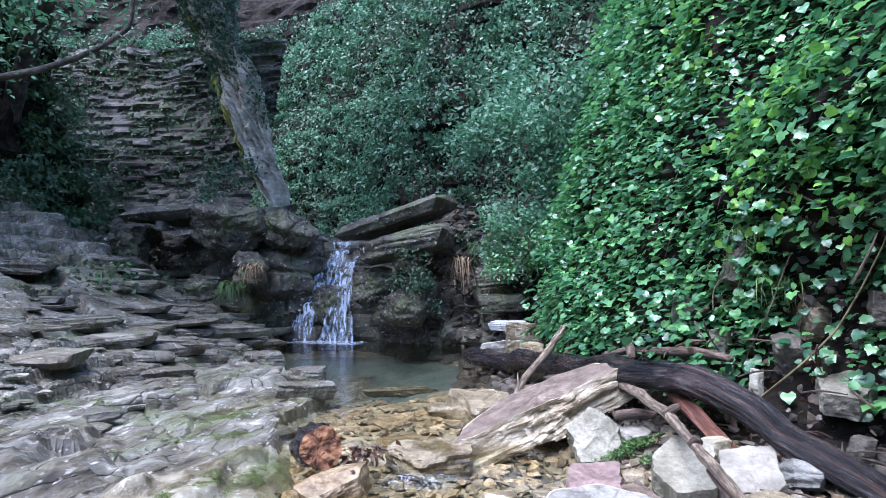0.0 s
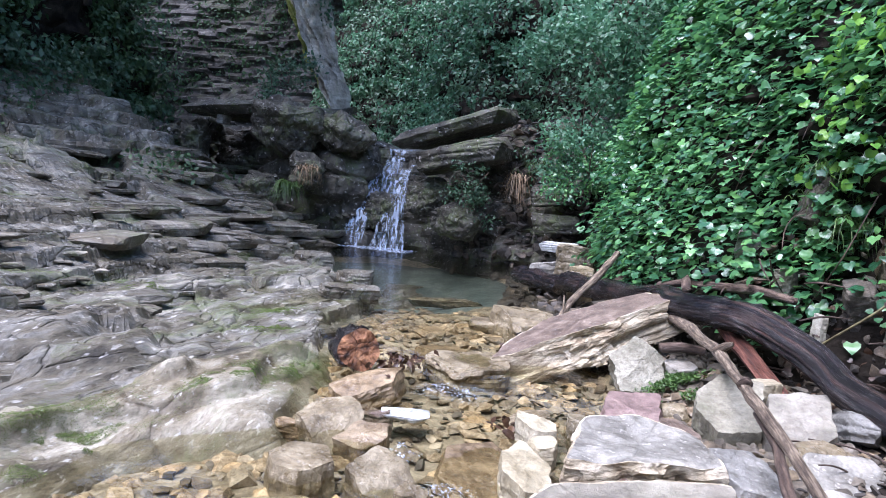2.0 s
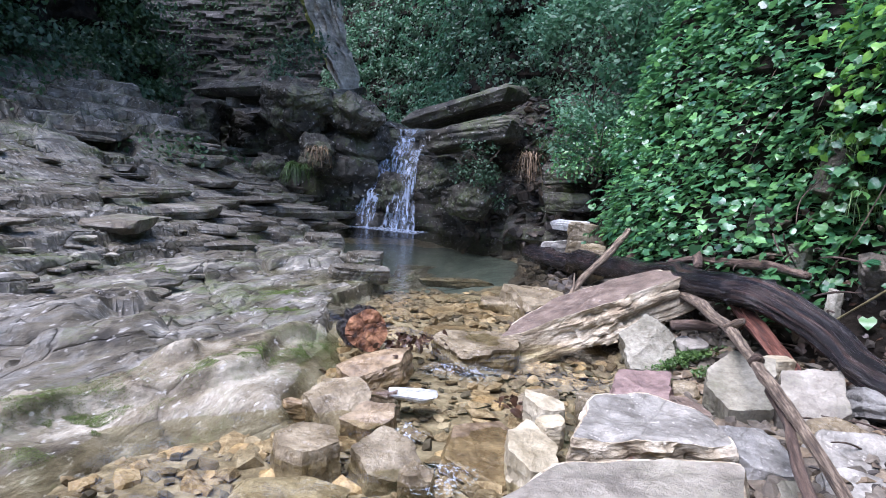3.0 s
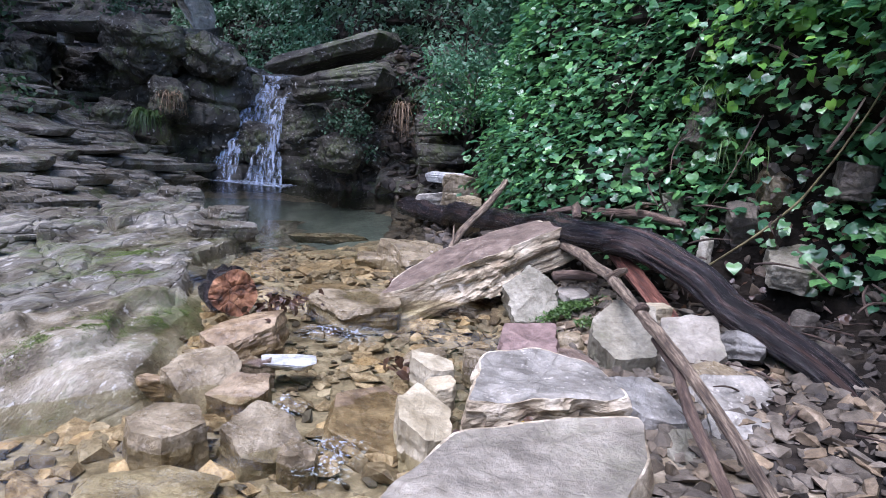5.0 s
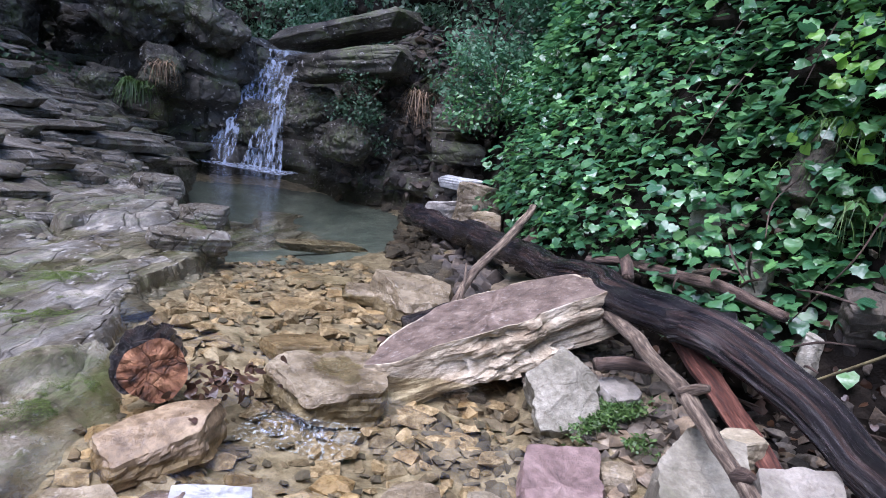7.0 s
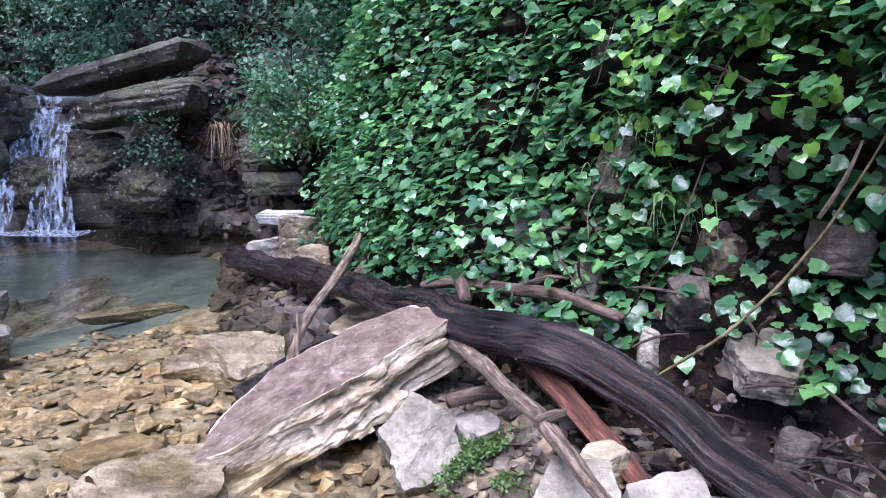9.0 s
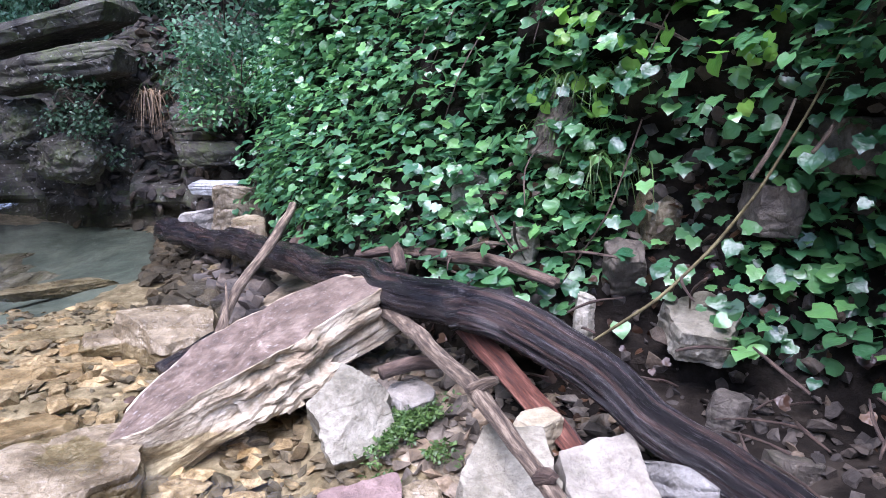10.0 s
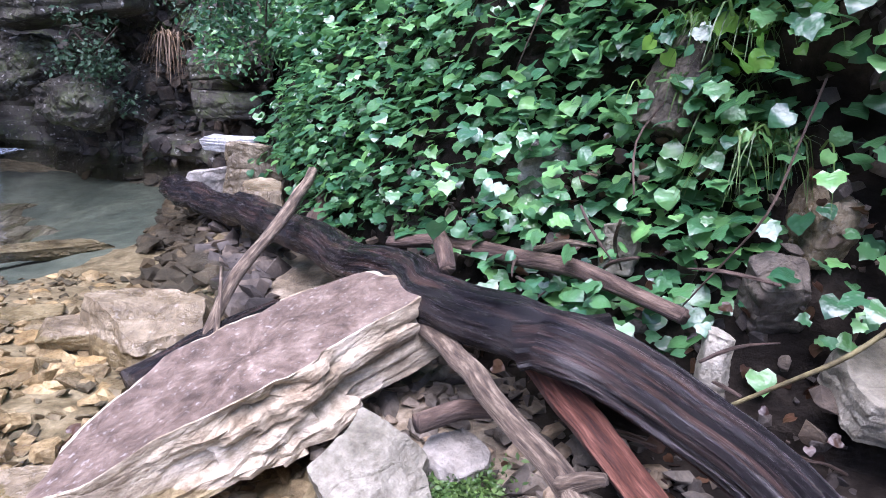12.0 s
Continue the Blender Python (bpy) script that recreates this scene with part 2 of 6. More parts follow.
def leaf_material(name, dark, light, rough=0.35, through=0.25, random_by="island", specular=0.5, coat=0.0, mottle=30):
    m = bpy.data.materials.new(name)
    m.use_nodes = True
    nodes, links = m.node_tree.nodes, m.node_tree.links
    shader = nodes["Principled BSDF"]
    if random_by == "island":
        source = nodes.new("ShaderNodeNewGeometry").outputs["Random Per Island"]
    else:
        source = nodes.new("ShaderNodeObjectInfo").outputs["Random"]
    r = nodes.new("ShaderNodeValToRGB")
    mid = tuple(0.6 * a + 0.4 * b for a, b in zip(dark, light))
    r.color_ramp.elements[0].color, r.color_ramp.elements[1].color = (*dark, 1), (*light, 1)
    r.color_ramp.elements.new(0.75).color = (*mid, 1)
    links.new(source, r.inputs["Fac"])
    where = nodes.new("ShaderNodeTexCoord")
    n = nodes.new("ShaderNodeTexNoise")
    n.inputs["Scale"].default_value, n.inputs["Detail"].default_value = mottle, 2
    links.new(where.outputs["Object"], n.inputs["Vector"])
    tone = nodes.new("ShaderNodeMix")
    tone.data_type, tone.blend_type = "RGBA", "MULTIPLY"
    tone.inputs["Factor"].default_value = 0.3
    links.new(r.outputs["Color"], tone.inputs["A"])
    links.new(n.outputs["Color"], tone.inputs["B"])
    links.new(tone.outputs["Result"], shader.inputs["Base Color"])
    shader.inputs["Roughness"].default_value = rough
    shader.inputs["Specular IOR Level"].default_value = specular
    shader.inputs["Coat Weight"].default_value, shader.inputs["Coat Roughness"].default_value, shader.inputs["Coat IOR"].default_value = coat, 0.24, 1.5
    b = nodes.new("ShaderNodeBump")
    b.inputs["Strength"].default_value, b.inputs["Distance"].default_value = 0.55, 0.02
    links.new(n.outputs["Fac"], b.inputs["Height"])
    links.new(b.outputs[0], shader.inputs["Normal"])
    glow = nodes.new("ShaderNodeBsdfTranslucent")
    links.new(r.outputs["Color"], glow.inputs["Color"])
    both = nodes.new("ShaderNodeMixShader")
    both.inputs[0].default_value = through
    links.new(shader.outputs[0], both.inputs[1])
    links.new(glow.outputs[0], both.inputs[2])
    links.new(both.outputs[0], nodes["Material Output"].inputs["Surface"])
    return m


IVY = leaf_material("glossy_ivy_leaf", (0.034, 0.135, 0.06), (0.2, 0.46, 0.135), 0.36, 0.32, coat=0.8)
IVY_SINGLE = leaf_material("glossy_ivy_leaf_near", (0.028, 0.115, 0.05), (0.17, 0.4, 0.115), 0.36, 0.28, "object", coat=0.8, mottle=2.5)
FRESH = leaf_material("fresh_green_leaf", (0.1, 0.28, 0.04), (0.26, 0.5, 0.08), 0.35, 0.35)
SHRUB = leaf_material("dull_shrub_leaf", (0.04, 0.1, 0.05), (0.13, 0.23, 0.13), 0.45, 0.3)
SHRUB_PALE = leaf_material("pale_shrub_leaf", (0.06, 0.18, 0.09), (0.18, 0.36, 0.2), 0.4, 0.35)
DARKLEAF = leaf_material("dark_shade_leaf", (0.036, 0.09, 0.034), (0.11, 0.21, 0.085), 0.5, 0.3)
MOSS = leaf_material("dark_green_moss", (0.06, 0.09, 0.02), (0.2, 0.27, 0.06), 0.9, 0.1)
GRASS = leaf_material("green_grass_blade", (0.04, 0.09, 0.02), (0.14, 0.24, 0.06), 0.45, 0.3)


def water_material():
    m = bpy.data.materials.new("clear_stream_water")
    m.use_nodes = True
    nodes, links = m.node_tree.nodes, m.node_tree.links
    nodes.remove(nodes["Principled BSDF"])
    where = nodes.new("ShaderNodeTexCoord")
    n = nodes.new("ShaderNodeTexNoise")
    n.inputs["Scale"].default_value, n.inputs["Detail"].default_value = 11, 4
    links.new(where.outputs["Object"], n.inputs["Vector"])
    b = nodes.new("ShaderNodeBump")
    b.inputs["Strength"].default_value, b.inputs["Distance"].default_value = 0.28, 0.02
    links.new(n.outputs["Fac"], b.inputs["Height"])
    clear = nodes.new("ShaderNodeBsdfTransparent")
    clear.inputs["Color"].default_value = (0.9, 0.9, 0.81, 1)
    gloss = nodes.new("ShaderNodeBsdfGlossy")
    gloss.inputs["Roughness"].default_value = 0.04
    links.new(b.outputs[0], gloss.inputs["Normal"])
    fresnel = nodes.new("ShaderNodeFresnel")
    fresnel.inputs["IOR"].default_value = 1.33
    links.new(b.outputs[0], fresnel.inputs["Normal"])
    both = nodes.new("ShaderNodeMixShader")
    links.new(fresnel.outputs[0], both.inputs[0])
    links.new(clear.outputs[0], both.inputs[1])
    links.new(gloss.outputs[0], both.inputs[2])
    links.new(both.outputs[0], nodes["Material Output"].inputs["Surface"])
    return m


def foam_material(name, cover, scale, stretch, most=0.72):
    """Falling or broken water: white droplets with clear gaps between them."""
    m = bpy.data.materials.new(name)
    m.use_nodes = True
    nodes, links = m.node_tree.nodes, m.node_tree.links
    shader = nodes["Principled BSDF"]
    shader.inputs["Base Color"].default_value = (0.62, 0.72, 0.86, 1)
    shader.inputs["Roughness"].default_value = 0.25
    where, mapping, n = (nodes.new(k) for k in ("ShaderNodeTexCoord", "ShaderNodeMapping", "ShaderNodeTexNoise"))
    mapping.inputs["Scale"].default_value = stretch
    n.inputs["Scale"].default_value, n.inputs["Detail"].default_value = scale, 4
    links.new(where.outputs["Object"], mapping.inputs["Vector"])
    links.new(mapping.outputs[0], n.inputs["Vector"])
    r = nodes.new("ShaderNodeMapRange")
    r.inputs["From Min"].default_value, r.inputs["From Max"].default_value = cover, cover + 0.22
    r.inputs["To Max"].default_value = most
    links.new(n.outputs["Fac"], r.inputs["Value"])
    links.new(r.outputs[0], shader.inputs["Alpha"])
    return m


WATER = water_material()
FALLING = foam_material("falling_water", 0.4, 18, (1, 1, 0.14), 0.48)
FOAM = foam_material("white_foam", 0.52, 60, (1, 1, 1), 0.55)
SPLASH = foam_material("splashing_foam", 0.34, 18, (1, 1, 1))
MURK = material("silty_pool_bottom", [(0.04, 0.058, 0.053), (0.075, 0.098, 0.088), (0.12, 0.145, 0.128)], 2, (0.6, 0.9), 0.3, 30)


# ---- builders ----
def mesh_of(name, verts, faces, mats, smooth=False, mat_index=None):
    me = bpy.data.meshes.new(name)
    verts = np.asarray(verts, np.float32)
    if isinstance(faces, np.ndarray):
        n, k = faces.shape
        me.vertices.add(len(verts))
        me.vertices.foreach_set("co", verts.ravel())
        me.loops.add(n * k)
        me.loops.foreach_set("vertex_index", faces.astype(np.int32).ravel())
        me.polygons.add(n)
        me.polygons.foreach_set("loop_start", np.arange(0, n * k, k, dtype=np.int32))
        me.update(calc_edges=True)
    else:
        me.from_pydata(verts.tolist(), [], faces)
    for m in mats if isinstance(mats, (list, tuple)) else [mats]:
        me.materials.append(m)
    me.polygons.foreach_set("use_smooth", np.full(len(me.polygons), bool(smooth)) if not isinstance(smooth, str) else np.asarray(mat_index) == 1)
    if mat_index is not None:
        me.polygons.foreach_set("material_index", np.asarray(mat_index, np.int32))
    me.validate()
    me.update()
    return me


def child(ob, parent):
    ob.parent = parent
    return ob


def part(name, bm, mat, parent, label=""):
    me = bpy.data.meshes.new(name)
    bm.to_mesh(me)
    bm.free()
    me.materials.append(mat)
    ob = new(name, me)
    if label:
        ob["label"] = label
    return child(ob, parent)


def grid_faces(nu, nv):
    i = np.arange(nu * nv).reshape(nu, nv)
    return np.stack([i[:-1, :-1], i[1:, :-1], i[1:, 1:], i[:-1, 1:]], -1).reshape(-1, 4)


def heightfield(name, x0, x1, y0, y1, gap, height, mats, smooth=False, pick=None):
    xs, ys = np.arange(x0, x1 + gap / 2, gap), np.arange(y0, y1 + gap / 2, gap)
    gx, gy = np.meshgrid(xs, ys, indexing="ij")
    jitter = gap * 0.25
    px = gx + jitter * lattice(np.round(gx / gap).astype(np.int64), np.round(gy / gap).astype(np.int64), 5, 3)
    py = gy + jitter * lattice(np.round(gx / gap).astype(np.int64), np.round(gy / gap).astype(np.int64), 6, 3)
    gz = height(px, py)
    faces = grid_faces(len(xs), len(ys))
    index = None
    if pick is not None:
        centre = (px.ravel()[faces].mean(1), py.ravel()[faces].mean(1))
        index = pick(*centre)
    return new(name, mesh_of(name, np.stack([px, py, gz], -1).reshape(-1, 3), faces, mats, smooth, index))


def along(line, count):
    """Points and outward (left-hand) normals spread evenly over a polyline of the plan."""
    p = np.array(line, float)
    seg = np.hypot(*np.diff(p, axis=0).T)
    s = np.r_[0, np.cumsum(seg)]
    u = np.linspace(0, s[-1], count)
    x, y = np.interp(u, s, p[:, 0]), np.interp(u, s, p[:, 1])
    tx, ty = np.gradient(x), np.gradient(y)
    for _ in range(6):
        tx, ty = (np.convolve(np.pad(a, 4, mode="edge"), np.ones(9) / 9, "valid") for a in (tx, ty))
    k = np.hypot(tx, ty)
    return u, x, y, -ty / k, tx / k


def face_sheet(name, line, z0, z1, lean, mats, gap=0.08, layer=0.16, amp=0.12, rough_amp=0.15, tilt=0.0, seed=0, cap=0.0, smooth=False, block=1.6):
    """A rock or earth face over a line of the plan, layer on layer, leaning back from the line; it faces the line's left-hand side.
    z1 is a height or a function of the way along."""
    length = sum(math.dist(a, b) for a, b in zip(line, line[1:]))
    u, x, y, nx, ny = along(line, max(8, int(length / gap)))
    top = z1(u) if callable(z1) else np.full(u.shape, z1)
    rows = max(6, int((float(top.max()) - z0) / gap))
    v = np.linspace(0, 1, rows)
    U, V = np.meshgrid(u, v, indexing="ij")
    Z = z0 + (top[:, None] - z0) * V
    bed = (Z + tilt * U + 0.12 * fbm(U * 0.5, Z * 0.6, 3.1, 3, seed)) / layer
    k = np.floor(bed)
    shelf = lattice(k.astype(np.int64), np.floor(U * block + 0.7 * lattice(k.astype(np.int64), k.astype(np.int64) * 0, 4, seed)).astype(np.int64), 7, seed)
    out = amp * shelf * step(0.0, 0.22, bed - k) * step(1.0, 0.86, bed - k) + rough_amp * fbm(U * 0.9, Z * 0.9, 7.7, 5, seed + 9)
    back = lean * (Z - z0) - out
    X, Y = x[:, None] - nx[:, None] * back, y[:, None] - ny[:, None] * back
    if cap:
        extra = 6
        for i in range(1, extra + 1):
            f = cap * i / extra
            X = np.c_[X, x - nx * (back[:, rows - 1] + f)]
            Y = np.c_[Y, y - ny * (back[:, rows - 1] + f)]
            Z = np.c_[Z, Z[:, rows - 1] + 0.15 * f + 0.12 * fbm(u * 1.5, f * 2.0, 1.0, 4, seed + 2)]
    faces = grid_faces(X.shape[0], X.shape[1])[:, ::-1].copy()
    return new(name, mesh_of(name, np.stack([X, Y, Z], -1).reshape(-1, 3), faces, mats, smooth))


def stone_mesh(name, L, W, H, seed, mats, detail=0.05, side_mat=False, boulder=False, fine=0.045, square=0.62):
    """A broken stone: a flat-topped slab on an uneven many-cornered plan, or a lumpy boulder; its faces broken up finely."""
    rng = random.Random(seed)
    bm = bmesh.new()
    if boulder:
        for _ in range(26):
            v = Vector((rng.gauss(0, 1), rng.gauss(0, 1), rng.gauss(0, 1))).normalized()
            k = rng.uniform(0.84, 1.08)
            bm.verts.new([math.copysign(abs(c) ** 0.7, c) * k * h / 2 for c, h in zip(v, (L, W, H))])
    else:
        corners = rng.choice((5, 6, 6, 7))
        turn, sx, sy = rng.uniform(0, 6.28), rng.uniform(-0.09, 0.09) * L, rng.uniform(-0.09, 0.09) * W
        ends = rng.uniform(-0.1, 0.1) * H, rng.uniform(-0.1, 0.1) * H
        for i in range(corners):
            a = turn + 6.283 * (i + rng.uniform(-0.28, 0.28)) / corners
            c, d = math.cos(a), math.sin(a)
            c, d = math.copysign(abs(c) ** square, c), math.copysign(abs(d) ** square, d)
            r = rng.uniform(0.86, 1.06)
            tilt = ends[0] * c + ends[1] * d
            bm.verts.new((L / 2 * r * c * 0.93 + sx, W / 2 * r * d * 0.93 + sy, H / 2 + tilt))
            r2 = r * rng.uniform(0.98, 1.1)
            bm.verts.new((L / 2 * r2 * c, W / 2 * r2 * d, H * rng.uniform(-0.15, 0.25)))
            bm.verts.new((L / 2 * r2 * c * rng.uniform(0.75, 1.0), W / 2 * r2 * d * rng.uniform(0.75, 1.0), -H / 2))
    hull = bmesh.ops.convex_hull(bm, input=bm.verts)
    bmesh.ops.delete(bm, geom=list({g for g in hull["geom_interior"] + hull["geom_unused"] if isinstance(g, bmesh.types.BMVert)}), context="VERTS")
    bmesh.ops.recalc_face_normals(bm, faces=bm.faces)
    bmesh.ops.bevel(bm, geom=list(bm.edges), offset=min(L, W, H) * 0.035, segments=1, profile=0.5, affect="EDGES", clamp_overlap=True)
    bmesh.ops.triangulate(bm, faces=bm.faces)
    size = max(L, W, H)
    for cut in (0.34, 0.2, 0.12, 0.07, fine):
        edges = [e for e in bm.edges if e.calc_length() > size * cut]
        if edges and len(bm.verts) < 3200:
            bmesh.ops.subdivide_edges(bm, edges=edges, cuts=1)
            bmesh.ops.triangulate(bm, faces=[f for f in bm.faces if len(f.verts) > 3])
    off = Vector((seed * 3.17, seed * 1.31, seed * 0.77))
    bm.normal_update()
    moves = []
    for v in bm.verts:
        p = v.co
        n = noise.fractal(p * (3.0 / size) + off, 0.75, 2.1, 6) * detail * size * (0.75 if boulder else 0.4)
        side = (1 - abs(v.normal.z)) ** 0.7
        q = Vector((p.x * 1.6 / size, p.y * 1.6 / size, p.z * 4.5 / H)) + off
        n += (abs(noise.noise(q)) - 0.3) * detail * size * 1.0 * side
        n -= max(0.0, 0.12 - abs(noise.noise(p * (4.0 / size) + off * 2))) * detail * size * 1.6
        moves.append(v.normal * n)
    for v, d in zip(bm.verts, moves):
        v.co += d
    me = bpy.data.meshes.new(name)
    for m in mats if isinstance(mats, (list, tuple)) else [mats]:
        me.materials.append(m)
    if side_mat:
        bm.normal_update()
        for f in bm.faces:
            f.material_index = 0 if f.normal.z > 0.8 else 1
    bm.to_mesh(me)
    bm.free()
    return me


def rock_mesh(name, plan, H, seed, mats, flare=0.1, rough=0.012, beds=4, bed_amp=0.02, top=0.012, crease=(0, 0, 0), lean=(0, 0)):
    """A broken block with flat faces and crisp edges: a cut plan, a nearly flat or creased top, and sides split into uneven beds that flare or lean out below.
    crease: the direction in which the top falls off past its middle, and the slope."""
    p = np.array(plan, float)
    p = p - p.mean(0)
    size = np.ptp(p, axis=0).max()
    small = min(1.0, size / 0.7) ** 1.3
    rough, bed_amp = rough * small, bed_amp * small
    q = np.r_[p, p[:1]]
    s = np.r_[0, np.cumsum(np.hypot(*np.diff(q, axis=0).T))]
    count = 88
    w = np.linspace(0, s[-1], count, endpoint=False)
    ring = np.stack([np.interp(w, s, q[:, k]) for k in (0, 1)], -1)
    ring = 0.5 * ring + 0.25 * np.roll(ring, 1, 0) + 0.25 * np.roll(ring, -1, 0)
    out = ring / np.hypot(*ring.T)[:, None]
    a = np.arctan2(ring[:, 1], ring[:, 0])
    ca, sa = np.cos(a), np.sin(a)
    ring = ring + out * (rough * fbm(ca * 3 + 7, sa * 3 + 7, seed, 4, seed))[:, None]

    def top_z(x, y):
        fold = (x * crease[0] + y * crease[1]) + 0.04 * size * fbm(x * 4 / size, y * 4 / size, 2, 2, seed + 3)
        return top * fbm(x * 2.2 / size + 5, y * 2.2 / size + 5, seed, 5, seed + 1) - crease[2] * np.maximum(0, fold)

    V = []
    for f in (0.0, 0.12, 0.25, 0.38, 0.5, 0.62, 0.73, 0.83, 0.91, 0.97):
        V.append(np.c_[ring * f, top_z(*(ring * f).T)])
    edge = top_z(*ring.T)
    chip = 0.018 * size * np.maximum(0, fbm(ca * 5, sa * 5, 3, 3, seed + 4))
    levels = max(8, min(22, int(H / 0.014)))
    for t in np.linspace(0, 1, levels):
        layer = t * beds + 0.45 * fbm(ca * 1.5 + 3, sa * 1.5 + 3, 1, 3, seed + 5)
        k = np.floor(layer).astype(np.int64)
        f = layer - k
        shelf = lattice(k, np.floor(w / (0.22 * size) + 0.5 * k).astype(np.int64), 2, seed)
        push = bed_amp * (shelf * step(0.0, 0.12, f) * step(1.0, 0.9, f) + 0.8 * fbm(ca * 3, sa * 3, t * 3, 3, seed + 6)) * min(1.0, 4 * t)
        push = push + flare * H * t * (1 - 0.7 * t) - chip * max(0, 1 - 6 * t)
        r = ring + out * push[:, None] + np.array(lean) * t
        V.append(np.c_[r, edge * (1 - t) - H * t - chip * max(0, 1 - 6 * t)])
    V.append(np.c_[ring * 0.01 + np.array(lean), np.full(count, -H)])
    rows = len(V)
    i = np.arange(rows * count).reshape(rows, count)
    j = np.roll(i, -1, axis=1)
    faces = np.stack([i[:-1], i[1:], j[1:], j[:-1]], -1).reshape(-1, 4)
    index = (np.repeat(np.arange(rows - 1), count) >= 9).astype(int) if isinstance(mats, list) and len(mats) > 1 else None
    me = mesh_of(name, np.concatenate(V), faces, mats, False, index)
    return me


def cut_rock(name, x, y, z, plan, H, mat, label, tilt=0, roll=0, yaw=0, seed=1, **kw):
    """A loose broken rock; the middle of its top lies at (x, y, z)."""
    ob = new(name, rock_mesh(name, plan, H, seed, mat, **kw))
    ob.matrix_world = pose(x, y, z, tilt, roll, yaw)
    return tagged(ob, label, "stone")


SEED = [10]


def block(name, x, y, z, L, W, H, yaw, mat, label, tilt=0, roll=0, detail=0.05, category="stone", group="", side_mat=False, seed=None, square=0.62):
    """A loose stone whose top centre lies at (x, y, z)."""
    SEED[0] += 1
    boulder = mat is BOULDER and H > 0.45
    ob = new(name, stone_mesh(name, L, W, H, seed or SEED[0], mat, max(detail, 0.1) if boulder else detail, side_mat, boulder, 0.03 if max(L, W) > 0.5 else 0.045, square))
    ob.matrix_world = pose(x, y, z, tilt, roll, yaw) @ Matrix.Translation((0, 0, -H / 2))
    return tagged(ob, label, category, group)


def tube(points, radii, sides=14, gap=0.06, groove=0.12, knots=0.1, seed=0, closed=True):
    """A limb: a tapered, slightly crooked tube with grooves along the grain. Returns its vertices and faces."""
    p = np.array(points, float)
    seg = np.sqrt((np.diff(p, axis=0) ** 2).sum(1))
    s = np.r_[0, np.cumsum(seg)]
    n = max(6, int(s[-1] / gap))
    u = np.linspace(0, s[-1], n)
    c = np.stack([np.interp(u, s, p[:, k]) for k in range(3)], -1)
    for _ in range(2):
        c[1:-1] = 0.25 * c[:-2] + 0.5 * c[1:-1] + 0.25 * c[2:]
    r = np.interp(u, s, radii)
    for k in range(3):
        c[:, k] += 0.35 * r * fbm(u * 2.2, k * 7.3, seed, 3, seed)
    t = np.gradient(c, axis=0)
    t /= np.linalg.norm(t, axis=1)[:, None]
    ref = np.array([0.0, 0.0, 1.0]) if abs(t[:, 2]).mean() < 0.8 else np.array([1.0, 0, 0])
    a = np.cross(t, ref)
    a /= np.linalg.norm(a, axis=1)[:, None]
    b = np.cross(a, t)
    ang = np.linspace(0, 2 * math.pi, sides, endpoint=False)
    A, S = np.meshgrid(ang, u, indexing="xy")
    crack = np.abs(fbm(np.cos(A) * 4.0 + 9, np.sin(A) * 4.0 + 9, S * 1.1, 3, seed + 5))
    grain = (fbm(np.cos(A) * 3.0 + 5, np.sin(A) * 3.0 + 5, S * 0.8, 4, seed + 3) - 1.1 * step(0.16, 0.0, crack)) * groove + knots * fbm(np.cos(A) * 0.8, np.sin(A) * 0.8, S * 3.0, 3, seed + 8)
    R = r[:, None] * (1 + grain)
    V = c[:, None, :] + R[..., None] * (np.cos(A)[..., None] * a[:, None, :] + np.sin(A)[..., None] * b[:, None, :])
    V = V.reshape(-1, 3)
    i = np.arange(n * sides).reshape(n, sides)
    j = np.roll(i, -1, axis=1)
    faces = np.stack([i[:-1], j[:-1], j[1:], i[1:]], -1).reshape(-1, 4).tolist()
    if closed:
        faces += [list(range(sides))[::-1], list(range((n - 1) * sides, n * sides))]
    return V, faces


def limb(name, points, radii, mat, parent=None, smooth=True, **kw):
    V, F = tube(points, radii, **kw)
    me = mesh_of(name, V, F, mat, smooth)
    sides = kw.get("sides", 14)
    length = sum(math.dist(a, b) for a, b in zip(points, points[1:]))
    rows = max(1, len(V) // sides - 1)
    uv = np.stack([np.repeat(np.linspace(0, length, rows + 1), sides), np.tile(np.arange(sides) / sides * 6.28 * max(radii), rows + 1)], -1)
    index = np.empty(len(me.loops), np.int32)
    me.loops.foreach_get("vertex_index", index)
    me.uv_layers.new(name="grain").data.foreach_set("uv", uv[index].astype(np.float32).ravel())
    ob = new(name, me)
    return child(ob, parent) if parent else ob


def empty(name, x=0, y=0, z=0):
    ob = new(name)
    ob.location = (x, y, z)
    return ob


def turned(normals, spin, rng, lean):
    """Rotation matrices whose third axis lies about the given normals, tilted by chance, with the second axis pointing down the slope."""
    n = normals + rng.normal(0, lean, normals.shape)
    n /= np.linalg.norm(n, axis=1)[:, None]
    down = np.tile(np.array([0.0, 0.0, -1.0]), (len(n), 1)) + rng.normal(0, spin, n.shape)
    y = down - (down * n).sum(1)[:, None] * n
    y /= np.linalg.norm(y, axis=1)[:, None] + 1e-9
    x = np.cross(y, n)
    return np.stack([x, y, n], -1)


def scatter(template_v, template_f, places, mats3, sizes):
    tv = np.asarray(template_v, float)
    V = np.einsum("nij,kj->nki", mats3, tv) * np.asarray(sizes)[:, None, None] + places[:, None, :]
    F = np.asarray(template_f)[None] + (np.arange(len(places)) * len(tv))[:, None, None]
    return V.reshape(-1, 3), F.reshape(-1, F.shape[-1])


